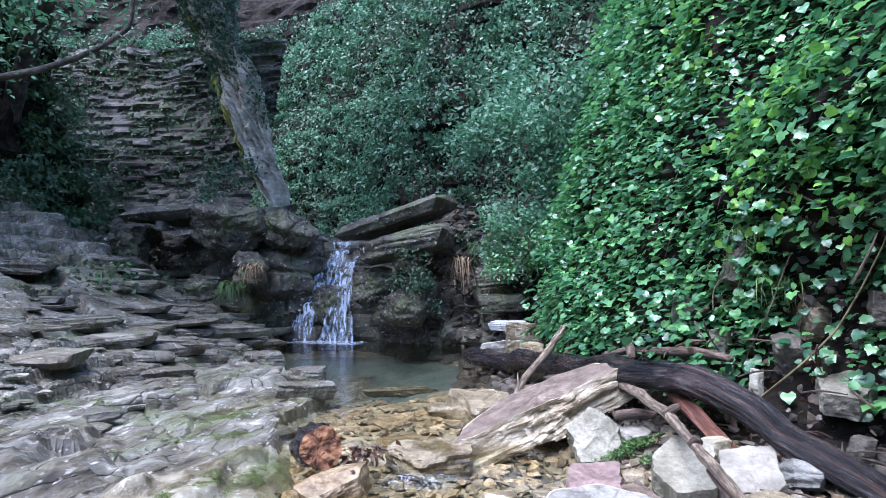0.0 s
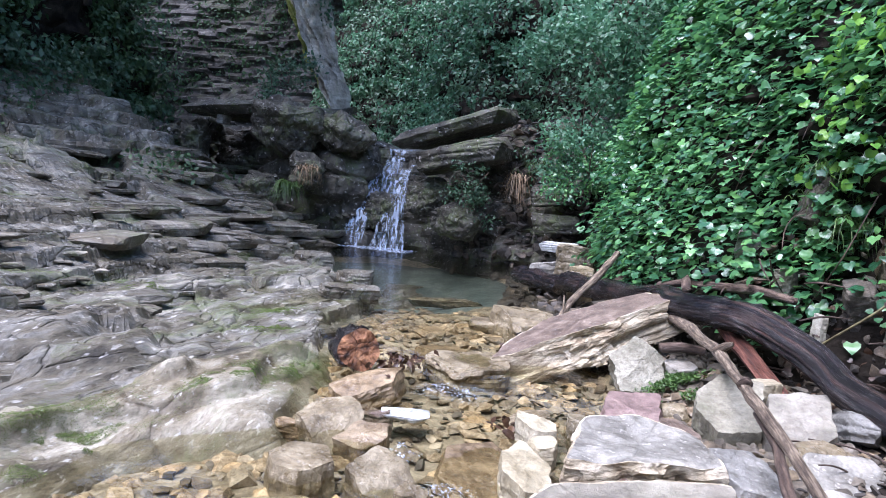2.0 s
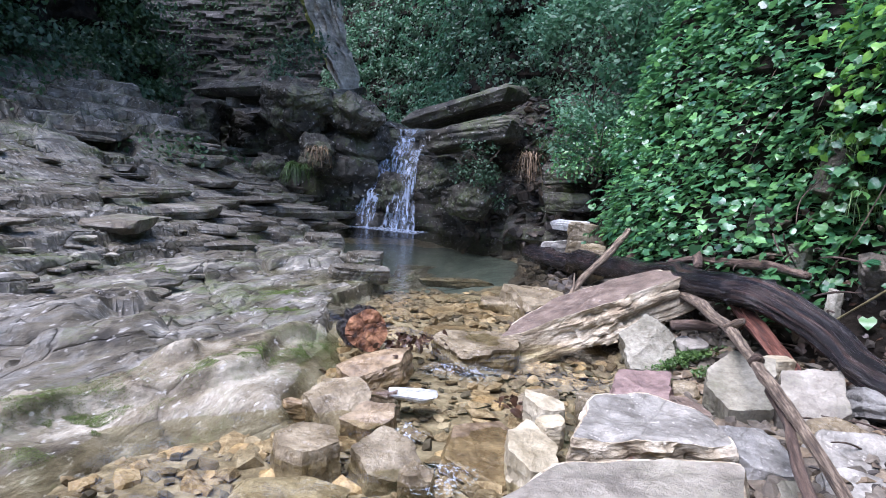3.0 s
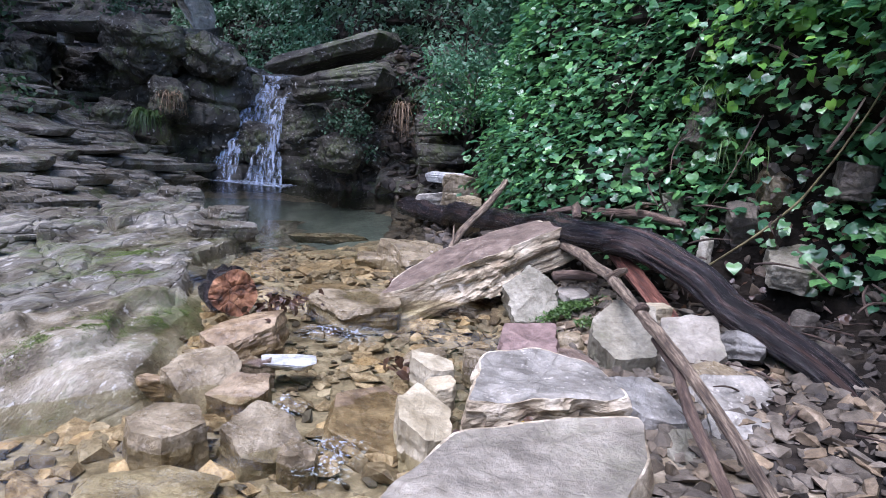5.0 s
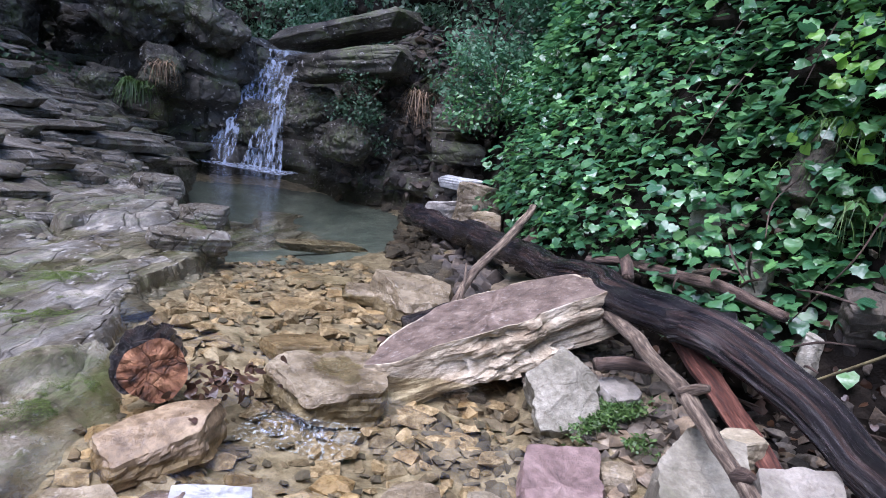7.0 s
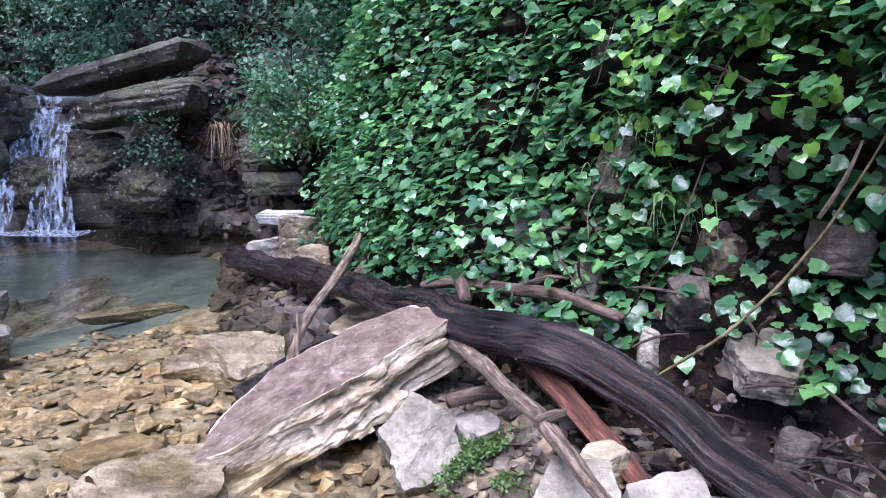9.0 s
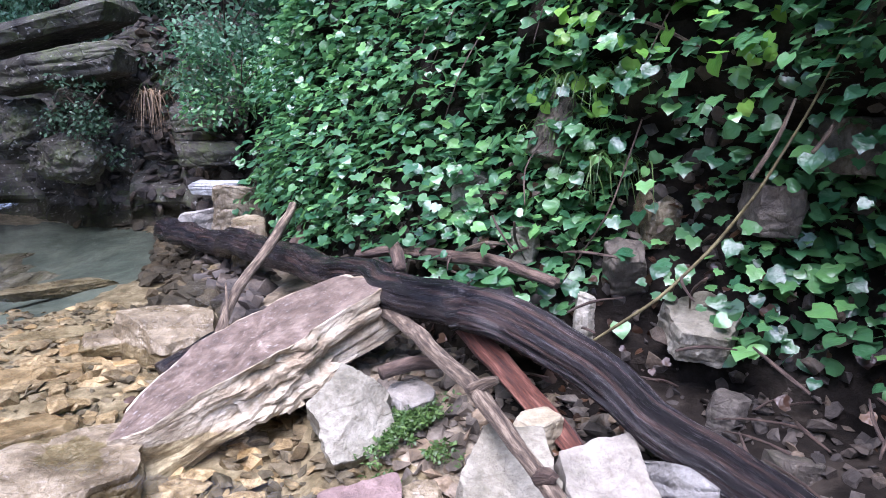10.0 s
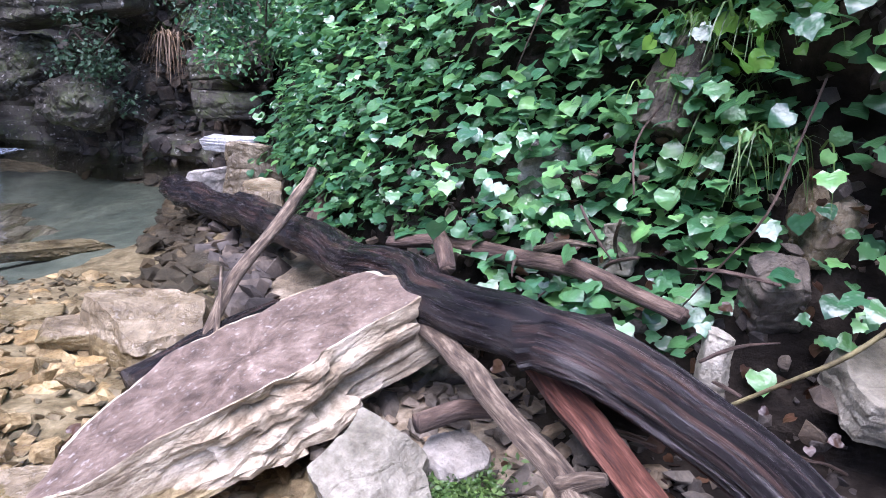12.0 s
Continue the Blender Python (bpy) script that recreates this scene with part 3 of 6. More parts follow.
# An ivy leaf one unit long: heart-shaped with blunt lobes, folded along its rib; y runs to the tip.
LEAF_V = [(0, 0, -0.06), (0, 0.34, 0.0), (0, 0.66, 0.0), (0, 0.95, -0.2), (0.32, -0.13, 0.0), (0.56, 0.14, -0.03), (0.52, 0.44, -0.02), (0.27, 0.74, -0.06),
          (-0.32, -0.13, 0.05), (-0.56, 0.14, 0.06), (-0.52, 0.44, 0.05), (-0.27, 0.74, -0.02)]
LEAF_F = [(0, 4, 5), (0, 5, 1), (1, 5, 6), (1, 6, 2), (2, 6, 7), (2, 7, 3), (0, 9, 8), (0, 1, 9), (1, 10, 9), (1, 2, 10), (2, 11, 10), (2, 3, 11)]
# A lobed ivy leaf, wider than it is long.
LOBED_V = [(0, 0, 0), (0, 0.3, -0.02), (0, 0.6, 0.0), (0, 0.95, -0.14), (0.25, -0.14, 0.06), (0.58, 0.1, -0.02), (0.45, 0.3, 0.05), (0.45, 0.55, -0.03), (0.24, 0.68, 0.0),
           (-0.25, -0.14, 0.06), (-0.58, 0.1, -0.02), (-0.45, 0.3, 0.09), (-0.45, 0.55, 0.02), (-0.24, 0.68, 0.02)]
LOBED_F = [(0, 4, 5), (0, 5, 6), (0, 6, 1), (1, 6, 7), (1, 7, 8), (1, 8, 2), (2, 8, 3), (0, 10, 9), (0, 11, 10), (0, 1, 11), (1, 12, 11), (1, 13, 12), (1, 2, 13), (2, 3, 13)]
# A small pointed leaf for shrubs and crowns.
SMALL_V = [(0, 0, 0), (0.28, 0.45, 0.05), (0, 1, -0.05), (-0.28, 0.45, 0.05)]
SMALL_F = [(0, 1, 2), (0, 2, 3)]

# ---- the lie of the land ----
SHORE_Y = (2.0, 4.6, 5.0, 5.4, 5.66, 5.95, 6.3, 6.6, 7.0, 7.8, 8.5, 9.5, 9.9, 10.5, 10.9, 11.5, 13.3, 15.0, 17.0)
SHORE_X = (3.1, 3.3, 3.3, 3.2, 3.36, 3.58, 3.5, 3.36, 3.27, 2.87, 2.65, 2.4, 2.14, 1.5, 0.8, 0.3, -0.4, -1.2, -2.0)
TOE_Y = (2.0, 5.0, 7.0, 8.8, 10.0, 12.0, 13.5, 15.5, 17.0)
TOE_X = (0.9, 1.1, 1.0, 0.6, 0.4, 0.0, -0.6, -2.0, -2.6)
BANK_Y = (2.0, 5.0, 6.0, 7.2, 8.5, 9.5, 10.5, 12.5, 14.4, 16.0)
BANK_X = (6.3, 5.5, 5.2, 4.9, 4.7, 4.2, 3.7, 3.2, 2.8, 1.8)


def water_level(x, y):
    return -0.09 + 0.09 * step(7.15, 7.55, y + 0.25 * (x - 4.0))


def bed_height(x, y):
    z = -0.17 - 0.03 * step(8.5, 6.8, y) + 0.07 * step(10.5, 8.8, y) * step(7.0, 8.2, y)
    z = z - 0.5 * np.exp(-(((x - 1.0) / 1.7) ** 2 + ((y - 12.4) / 2.4) ** 2))
    over = np.maximum(0, x - np.interp(y, BANK_Y, BANK_X))
    z = z + 0.15 * over + 0.1 * step(0, 0.3, over)
    return z + 0.035 * fbm(x * 2.5, y * 2.5, 0.3, 4, 21)


def smooth_zone(x, y):
    """1 on the worn, smooth shelf beside the stream."""
    edge = np.interp(y, (4.4, 5.1, 5.85, 6.5, 7.2, 7.9), (2.8, 2.85, 2.97, 3.0, 3.06, 2.8)) + 0.05 * fbm(x * 2, y * 2, 0, 3, 5)
    return step(edge - 0.12, edge + 0.05, x) * step(7.95, 7.6, y)


def terrace(q, thick, slope=0.25, a=0.78, b=0.97):
    """Beds of one thickness: gently sloping treads and steep broken risers."""
    k = np.floor(q / thick)
    f = q / thick - k
    return thick * (k + slope * f + (1 - slope) * step(a, b, f))


def ledge_height(x, y):
    shore, toe = np.interp(y, SHORE_Y, SHORE_X), np.interp(y, TOE_Y, TOE_X)
    d = shore - x + 0.07 * fbm(x * 1.7, y * 1.7, 0, 4, 31)
    gentle = np.clip((shore - x) / np.maximum(0.3, shore - toe), 0, 1)
    e = np.maximum(0, toe - x)
    base = -0.5 + 0.54 * step(-0.3, 0.22, d) + 0.2 * gentle + 0.40 * e + 0.12 * np.maximum(0, e - 4.0)
    worn = smooth_zone(x, y)
    # worn sheets lapping over one another along the stream
    soft = np.interp(d, (-0.5, -0.1, 0.06, 0.3, 0.6, 1.3), (-0.55, -0.26, -0.11, -0.0, 0.11, 0.2))
    ridge = d * 3.1 + 0.18 * (y - 5.0) + 0.6 * fbm(x * 0.9, y * 0.45, 0, 4, 46)
    fall = ridge - np.floor(ridge)
    soft = soft + 0.085 * step(0.0, 0.16, fall) * (1 - 0.9 * fall) * step(-0.05, 0.2, d)
    soft = soft + 0.025 * fbm(x * 1.6, y * 1.2, 0, 5, 44) + 0.016 * fbm(x * 11, y * 3.5, 0, 5, 45)
    # broken beds: thick and thin terraces, cut across by joints
    border, ident = cells(x * 1.25 + 0.3 * fbm(x, y, 0, 2, 8), y * 0.62 + 0.25 * x, 12)
    border2, ident2 = cells(x * 2.6 + 7, y * 1.5 + 0.5 * x, 17)
    q = base + 0.045 * ident + 0.07 * fbm(x * 0.6, y * 0.5, 0, 3, 9) + 0.015 * y
    thick = 0.13 + 0.12 * step(1.0, 3.0, e)
    hard = terrace(q + 0.012 * ident2 + 0.3 * step(1.0, 3.0, e) * fbm(x * 0.8, y * 0.8, 0, 4, 29), thick, 0.2, 0.84, 0.97) - 0.015 * y
    r = q + 0.02 * ident2 + 0.03 * fbm(x * 1.4, y * 0.8, 0, 3, 19)
    fine = terrace(r, 0.036, 0.1, 0.6, 0.95) - r
    hard = hard + 1.1 * fine + 0.02 * fbm(x * 4, y * 2.5, 0, 4, 15) + 0.006 * fbm(x * 18, y * 12, 0, 3, 16)
    hard = hard - 0.035 * step(0.045, 0.0, border) - 0.016 * step(0.05, 0.0, border2)
    hard = np.where(d < -0.15, np.minimum(hard, base), hard)
    return soft * worn + hard * (1 - worn)


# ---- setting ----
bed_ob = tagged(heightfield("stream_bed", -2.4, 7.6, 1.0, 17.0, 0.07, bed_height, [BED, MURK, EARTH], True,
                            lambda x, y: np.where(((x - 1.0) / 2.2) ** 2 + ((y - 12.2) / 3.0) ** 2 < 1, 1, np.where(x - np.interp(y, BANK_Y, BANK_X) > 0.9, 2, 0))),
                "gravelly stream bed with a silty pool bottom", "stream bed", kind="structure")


def land_height(x, y):
    left, right = np.maximum(0, -6.0 - x), np.maximum(0, x - 7.2)
    z = -0.75 + 0.55 * left + 0.8 * right + 0.35 * np.maximum(0, y - 19) + 0.12 * np.maximum(0, -2 - y) + 0.35 * fbm(x * 0.3, y * 0.3, 0, 4, 77)
    return np.minimum(z, 14)


tagged(heightfield("ground", -60, 60, -60, 70, 1.0, land_height, EARTH, True), "brown earth of the wooded gorge, its colour darkened for shade", "ground", kind="structure")
xs = np.concatenate([np.arange(-9.5, -1.0, 0.05), np.arange(-1.0, 0.8, 0.03), np.arange(0.8, 4.0, 0.022)])
ys = np.concatenate([np.arange(2.0, 4.4, 0.1), np.arange(4.4, 9.6, 0.024), np.arange(9.6, 16.3, 0.045)])
gx, gy = np.meshgrid(xs, ys, indexing="ij")
ix, iy = np.meshgrid(np.arange(len(xs)), np.arange(len(ys)), indexing="ij")
gx, gy = gx + 0.3 * np.gradient(xs)[:, None] * lattice(ix, iy, 5, 3), gy + 0.3 * np.gradient(ys)[None] * lattice(ix, iy, 6, 3)
faces = grid_faces(len(xs), len(ys))
cx, cy = gx.ravel()[faces].mean(1), gy.ravel()[faces].mean(1)
ledges = new("bedrock_ledges", mesh_of("bedrock_ledges", np.stack([gx, gy, ledge_height(gx, gy)], -1).reshape(-1, 3), faces, [BEDROCK, SMOOTHROCK], "second",
                                       (smooth_zone(cx, cy) + 0.25 * fbm(cx * 5, cy * 5, 0, 3, 18) > 0.5).astype(int)))
tagged(ledges, "bedded grey rock ledges stepping up from the stream", "bedrock", kind="structure")


def water_surface(x, y):
    fast = step(7.9, 7.2, y) + 0.25
    ring = np.hypot(x + 0.3, y - 15.0)
    return water_level(x, y) + 0.006 * fast * fbm(x * 7, y * 7, 0, 3, 61) + 0.006 * np.exp(-ring / 0.9) * np.sin(ring * 26)


tagged(heightfield("water", -2.2, 6.4, 2.0, 16.2, 0.05, water_surface, WATER, True), "clear shallow stream and still green pool", "water", kind="structure")

IVY_LINE = [(7.3, 1.5), (6.95, 4.5), (6.75, 5.8), (6.5, 6.6), (6.25, 7.3), (5.8, 7.95), (5.3, 8.6), (4.8, 9.8), (4.4, 11.0), (4.0, 12.2), (3.75, 13.4), (3.4, 15.0), (3.2, 16.5)]
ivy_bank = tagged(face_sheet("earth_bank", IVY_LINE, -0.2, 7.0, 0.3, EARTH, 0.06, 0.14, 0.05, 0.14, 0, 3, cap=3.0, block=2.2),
                  "steep earth bank hung with ivy, shade put into its near-black colour", "bank", kind="structure")
# the near part of the bank is hollowed out below an overhang
me = ivy_bank.data
co = np.empty(len(me.vertices) * 3)
me.vertices.foreach_get("co", co)
co = co.reshape(-1, 3)
hollow = 0.55 * np.exp(-(((co[:, 1] - 6.95) / 0.75) ** 2)) * step(1.55, 1.15, co[:, 2])
co[:, 0] += hollow - 0.3 * np.exp(-(((co[:, 1] - 6.3) / 0.8) ** 2)) * step(1.55, 2.0, co[:, 2])
co[:, 1] += 0.3 * hollow
bulge = 0.28 * fbm(co[:, 1] * 1.3, co[:, 2] * 1.3, 0.5, 3, 93) * step(1.3, 2.0, co[:, 2])
co[:, 0] -= bulge
co[:, 1] -= 0.5 * bulge
me.vertices.foreach_set("co", co.ravel())
me.update()
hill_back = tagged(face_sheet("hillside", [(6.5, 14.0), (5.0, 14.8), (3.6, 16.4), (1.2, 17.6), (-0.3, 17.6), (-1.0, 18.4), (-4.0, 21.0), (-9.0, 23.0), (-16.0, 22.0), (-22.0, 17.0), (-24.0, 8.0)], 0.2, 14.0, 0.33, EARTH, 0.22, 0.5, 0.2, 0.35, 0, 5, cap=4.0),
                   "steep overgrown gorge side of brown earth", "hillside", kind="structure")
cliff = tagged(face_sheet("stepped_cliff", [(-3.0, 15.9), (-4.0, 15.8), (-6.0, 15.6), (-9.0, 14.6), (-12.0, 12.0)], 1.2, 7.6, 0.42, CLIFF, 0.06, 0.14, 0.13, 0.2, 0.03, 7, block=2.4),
               "dark bedded cliff stepping up like stairs, its colour lowered further for shade", "cliff", kind="structure")
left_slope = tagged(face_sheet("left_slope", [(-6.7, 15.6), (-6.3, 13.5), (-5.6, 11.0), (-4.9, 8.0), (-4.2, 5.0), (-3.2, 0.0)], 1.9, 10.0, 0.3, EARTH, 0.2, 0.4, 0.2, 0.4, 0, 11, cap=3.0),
                    "overgrown slope above the ledges, its earth coloured dark for shade", "hillside", kind="structure")


def rock_rib():
    """A curved fin of tilted beds, narrow at its foot and wider above, its outer edge cushioned with moss."""
    z = np.linspace(2.3, 9.0, 110)
    left = np.interp(z, (2.3, 3.0, 3.7, 4.6, 5.7, 7.4, 9.0), (-2.4, -2.8, -3.4, -3.95, -4.35, -5.2, -6.0))
    right = np.interp(z, (2.3, 3.1, 4.3, 5.3, 6.3, 7.2, 9.0), (-2.3, -2.6, -2.95, -3.2, -3.5, -4.1, -5.0))
    u = np.linspace(0, 1, 70)
    U, Z = np.meshgrid(u, z, indexing="ij")
    bed = U * 8 + 0.9 * Z + 0.6 * fbm(U * 3, Z * 0.8, 0, 3, 83)
    f = bed - np.floor(bed)
    X = left + (right - left) * U + 0.06 * fbm(U * 4, Z * 1.5, 0, 3, 81)
    Y = 17.3 - 0.55 * np.sin(np.pi * np.clip(U, 0.02, 1)) ** 0.7 + 0.15 * U + 0.14 * f * step(0.22, 0.35, U) + 0.16 * fbm(U * 5, Z * 2.2, 0, 4, 82)
    faces = grid_faces(len(u), len(z))[:, ::-1].copy()
    mid = (U + 0.12 * fbm(U * 3, Z * 1.6, 0, 3, 84)).ravel()[faces].mean(1)
    X, Y, Z = X + 0.043 * (5.4 - X), Y - 0.6, Z - 0.043 * (Z - 1.1)
    me = mesh_of("mossy_rib", np.stack([X, Y, Z], -1).reshape(-1, 3), faces, [TUFA, RIB_MOSS], False, (mid < 0.26).astype(int))
    return tagged(new("mossy_rib", me), "pale curved rib of tilted beds, its edge green with moss", "rock rib", kind="structure")


rib = rock_rib()
tagged(face_sheet("fall_rock", [(0.75, 15.6), (0.2, 15.55), (-0.4, 15.45), (-1.3, 15.2)], -0.5, 1.95, 0.22, BOULDER, 0.06, 0.28, 0.13, 0.2, 0, 17, cap=2.2),
       "wet brown rock face behind the waterfall", "rock face", kind="structure")
tagged(face_sheet("outcrop", [(3.6, 13.9), (2.8, 14.7), (1.6, 15.05), (0.75, 15.2), (0.3, 15.9)], -0.4, lambda u: np.interp(u, (0, 1.0, 2.2, 3.2, 4.0), (1.9, 2.65, 2.55, 1.9, 1.5)), 0.28, BOULDER, 0.06, 0.3, 0.18, 0.2, -0.2, 19, cap=2.0),
       "broken mossy outcrop beside the waterfall", "rock face", kind="structure")
tagged(face_sheet("boulder_face", [(-0.5, 15.7), (-0.55, 14.9), (-1.2, 14.35), (-2.2, 14.3), (-3.0, 14.7), (-3.5, 15.3)], -0.3, lambda u: np.interp(u, (0, 0.8, 1.6, 2.8, 3.8, 4.5), (2.0, 2.1, 2.5, 2.65, 2.5, 2.2)), 0.12, BOULDER, 0.06, 0.36, 0.2, 0.26, 0.1, 23, cap=1.6),
       "huge mossy boulder mass beside the waterfall", "boulder", kind="structure")
gorge_rear = tagged(face_sheet("gorge_rear", [(-3.2, 0.5), (-2.0, -4.0), (2.0, -7.0), (6.0, -6.0), (7.3, 1.6)][::1], -0.8, 5.0, 0.5, EARTH, 0.4, 0.5, 0.2, 0.4, 0, 29, cap=3.0),
                    "overgrown rear of the gorge", "hillside", kind="structure")

# ---- large loose rocks by the falls ----
block("lintel_rock", -3.5, 14.85, 2.66, 2.3, 2.2, 0.3, 2, BOULDER, "dark flat rock bridging a black hollow", category="rock", detail=0.03)
block("prop_rock", -4.3, 14.3, 2.32, 0.45, 0.7, 1.1, 10, BOULDER, "dark upright rock propping the flat rock", category="rock")
block("cave_rock", -4.95, 14.9, 2.42, 0.8, 1.9, 1.5, 8, BOULDER, "dark bedded rock walling the black hollow", category="rock", square=0.3)
block("cave_rock", -3.7, 15.75, 2.42, 2.4, 0.5, 1.6, 3, BOULDER, "dark rock closing the rear of the hollow", category="rock", square=0.3)
block("wedged_stone", -3.55, 14.2, 2.36, 0.26, 0.3, 0.2, 10, STONE_GREY, "pale stone wedged under the flat rock")
block("overhang_rock", -1.15, 14.75, 2.55, 1.6, 1.4, 0.75, -15, BOULDER, "mossy overhanging boulder above the waterfall", category="boulder", roll=14, detail=0.07)
block("mossy_boulder", -2.0, 14.2, 2.65, 1.5, 1.3, 1.0, 12, BOULDER, "rounded mossy boulder with small ferns", category="boulder", detail=0.09)
block("grey_boulder", -1.35, 13.95, 1.75, 0.75, 0.6, 0.8, 20, BOULDER, "grey wedge-shaped boulder below the overhang", category="boulder")
block("grey_boulder", -2.2, 13.75, 1.3, 0.9, 0.7, 0.7, -20, BOULDER, "split grey boulder above the ledges", category="boulder")
block("long_rock", 1.2, 14.7, 2.48, 2.3, 1.2, 0.28, 0, BOULDER, "long slanting slab with pale lichen and moss", category="rock", roll=-17, detail=0.03, square=0.4)
block("long_rock", 1.4, 14.5, 2.04, 1.9, 1.0, 0.4, -4, BOULDER, "mossy slanting slab under a longer one", category="rock", roll=-12, detail=0.035)
block("dark_rock", 0.75, 14.75, 1.5, 1.0, 0.8, 0.8, 8, BOULDER, "dark wet rock beside the falling water", category="rock", detail=0.08)
block("dark_rock", 1.5, 14.5, 1.05, 1.1, 0.8, 0.7, -8, BOULDER, "green-stained rock in the bank", category="rock", detail=0.08)
block("lip_rock", -0.75, 15.75, 2.02, 0.5, 0.6, 0.4, 0, BOULDER, "pale rock at the lip of the fall", category="rock")
block("fall_boulder", -0.3, 15.12, 1.2, 0.75, 0.55, 0.9, 10, BOULDER, "wet brown boulder splitting the fall", category="boulder", detail=0.08)

# ---- the waterfall ----
fall = tagged(empty("waterfall", -0.3, 15.0, 0), "small white waterfall splitting over a brown boulder", "waterfall")


def strand(x_top, x_bot, y_top, y_bot, z_top, w0, w1, seed):
    t = np.linspace(0, 1, 26)
    rng = np.random.default_rng(seed)
    x = x_top + (x_bot - x_top) * t**1.4 + 0.03 * fbm(t * 5, seed, 0, 3, seed)
    z = z_top * (1 - t**1.55)
    y = y_top + (y_bot - y_top) * t**0.7 + 0.03 * fbm(t * 4, seed + 3, 0, 3, seed)
    w = 1.3 * (w0 + (w1 - w0) * t) * (0.75 + 0.4 * fbm(t * 6, seed + 9, 0, 2, seed))
    rows = []
    for s in (-0.5, -0.17, 0.17, 0.5):
        rows.append(np.stack([x + s * w, y - 0.03 * (0.25 - s * s) * 4 + 0.012 * rng.normal(size=t.shape), z], -1))
    V = np.stack(rows, 0).reshape(-1, 3) - np.array([-0.3, 15.0, 0])
    ob = new("strand", mesh_of("strand", V, grid_faces(4, len(t)), FALLING, True))
    child(ob, fall)


strand(-0.45, -0.35, 15.75, 15.12, 1.85, 0.5, 0.55, 1)
strand(-0.55, -0.75, 15.5, 14.72, 1.5, 0.16, 0.3, 2)
strand(-0.62, -0.88, 15.45, 14.7, 1.35, 0.1, 0.22, 3)
strand(-0.5, -0.62, 15.45, 14.68, 1.2, 0.1, 0.16, 4)
strand(0.02, 0.1, 15.45, 14.7, 1.6, 0.16, 0.22, 5)
strand(0.08, 0.2, 15.45, 14.75, 1.5, 0.1, 0.16, 6)
strand(-0.12, -0.12, 15.3, 14.68, 0.95, 0.05, 0.09, 7)
strand(-0.2, -0.28, 15.3, 14.66, 0.9, 0.04, 0.08, 8)
strand(-0.66, -0.98, 15.5, 14.72, 1.2, 0.08, 0.16, 10)
strand(0.12, 0.26, 15.5, 14.75, 1.7, 0.1, 0.12, 11)
strand(-0.35, -0.5, 15.8, 15.3, 2.0, 0.5, 0.4, 12)
strand(-0.02, -0.02, 15.3, 14.66, 1.0, 0.05, 0.09, 9)
gx, gy = np.meshgrid(np.linspace(-1.15, 0.55, 40), np.linspace(14.35, 15.0, 18), indexing="ij")
gz = 0.008 + 0.012 * np.abs(fbm(gx * 9, gy * 9, 0, 3, 90)) * step(14.35, 14.65, gy)
child(new("foam", mesh_of("foam", np.stack([gx + 0.3, gy - 15.0, gz], -1).reshape(-1, 3), grid_faces(40, 18), SPLASH, True)), fall)

# ---- stones in and beside the stream ----
cut_rock("tilted_slab", 4.74, 8.02, 0.3, [(-0.7, -0.24), (-0.52, 0.0), (-0.3, 0.2), (0.3, 0.29), (0.53, 0.26), (0.64, 0.02), (0.61, -0.12), (0.3, -0.19), (0.0, -0.27), (-0.3, -0.24), (-0.52, -0.31)], 0.26, [STONE_RED, SLAB_SIDE],
         "large tilted slab with red-brown top and cream bedded edges", 5, -22, 17, seed=3, flare=0.02, rough=0.03, beds=4, bed_amp=0.06, top=0.02, lean=(0.03, -0.01))
cut_rock("prop_stone", 5.17, 7.56, 0.17, [(-0.17, -0.14), (-0.13, 0.14), (0.08, 0.22), (0.18, 0.05), (0.09, -0.2)], 0.26, STONE_PALE, "white-grey faceted boulder propping the big slab", 38, -24, 20, seed=141, crease=(0.6, -0.8, 0.5), bed_amp=0.025, rough=0.025)
cut_rock("weir_stone", 4.07, 7.6, 0.005, [(-0.29, -0.08), (-0.24, 0.18), (0.0, 0.3), (0.24, 0.34), (0.32, -0.12), (0.04, -0.3)], 0.16, STONE_TAN, "flat wet tan stone damming the stream", seed=43, top=0.02)
cut_rock("red_stone", 5.2, 6.92, 0.06, [(-0.16, 0.24), (0.13, 0.33), (0.15, -0.18), (-0.12, -0.3)], 0.14, STONE_DULLRED, "flat dull red stone on the gravel", tilt=5, seed=144, bed_amp=0.01)
cut_rock("grey_slab", 5.29, 6.14, 0.14, [(-0.27, -0.3), (-0.27, 0.22), (-0.05, 0.3), (0.22, 0.27), (0.31, -0.04), (0.05, -0.19)], 0.17, [STONE_GREY, SLAB_SIDE], "grey slab with a bluish cracked top", tilt=3, seed=45, bed_amp=0.03, top=0.025)
cut_rock("stepping_slab", 5.3, 5.28, 0.16, [(-0.36, -0.5), (-0.36, -0.2), (-0.24, 0.28), (0.1, 0.5), (0.38, 0.58), (0.36, 0.28), (0.26, -0.05), (0.22, -0.48)], 0.34, [STONE_VIOLET, SLAB_SIDE], "broad flat stepping slab, damp grey-brown on top", seed=46, bed_amp=0.03, top=0.02, beds=3)
cut_rock("square_block", 5.65, 6.93, 0.19, [(-0.16, 0.08), (-0.04, 0.28), (0.17, 0.27), (0.14, -0.2), (-0.06, -0.26), (-0.17, -0.1)], 0.34, STONE_PALE, "greenish pale square-cut block leaning on the bank", tilt=18, seed=47, beds=2, bed_amp=0.015, flare=0.0)
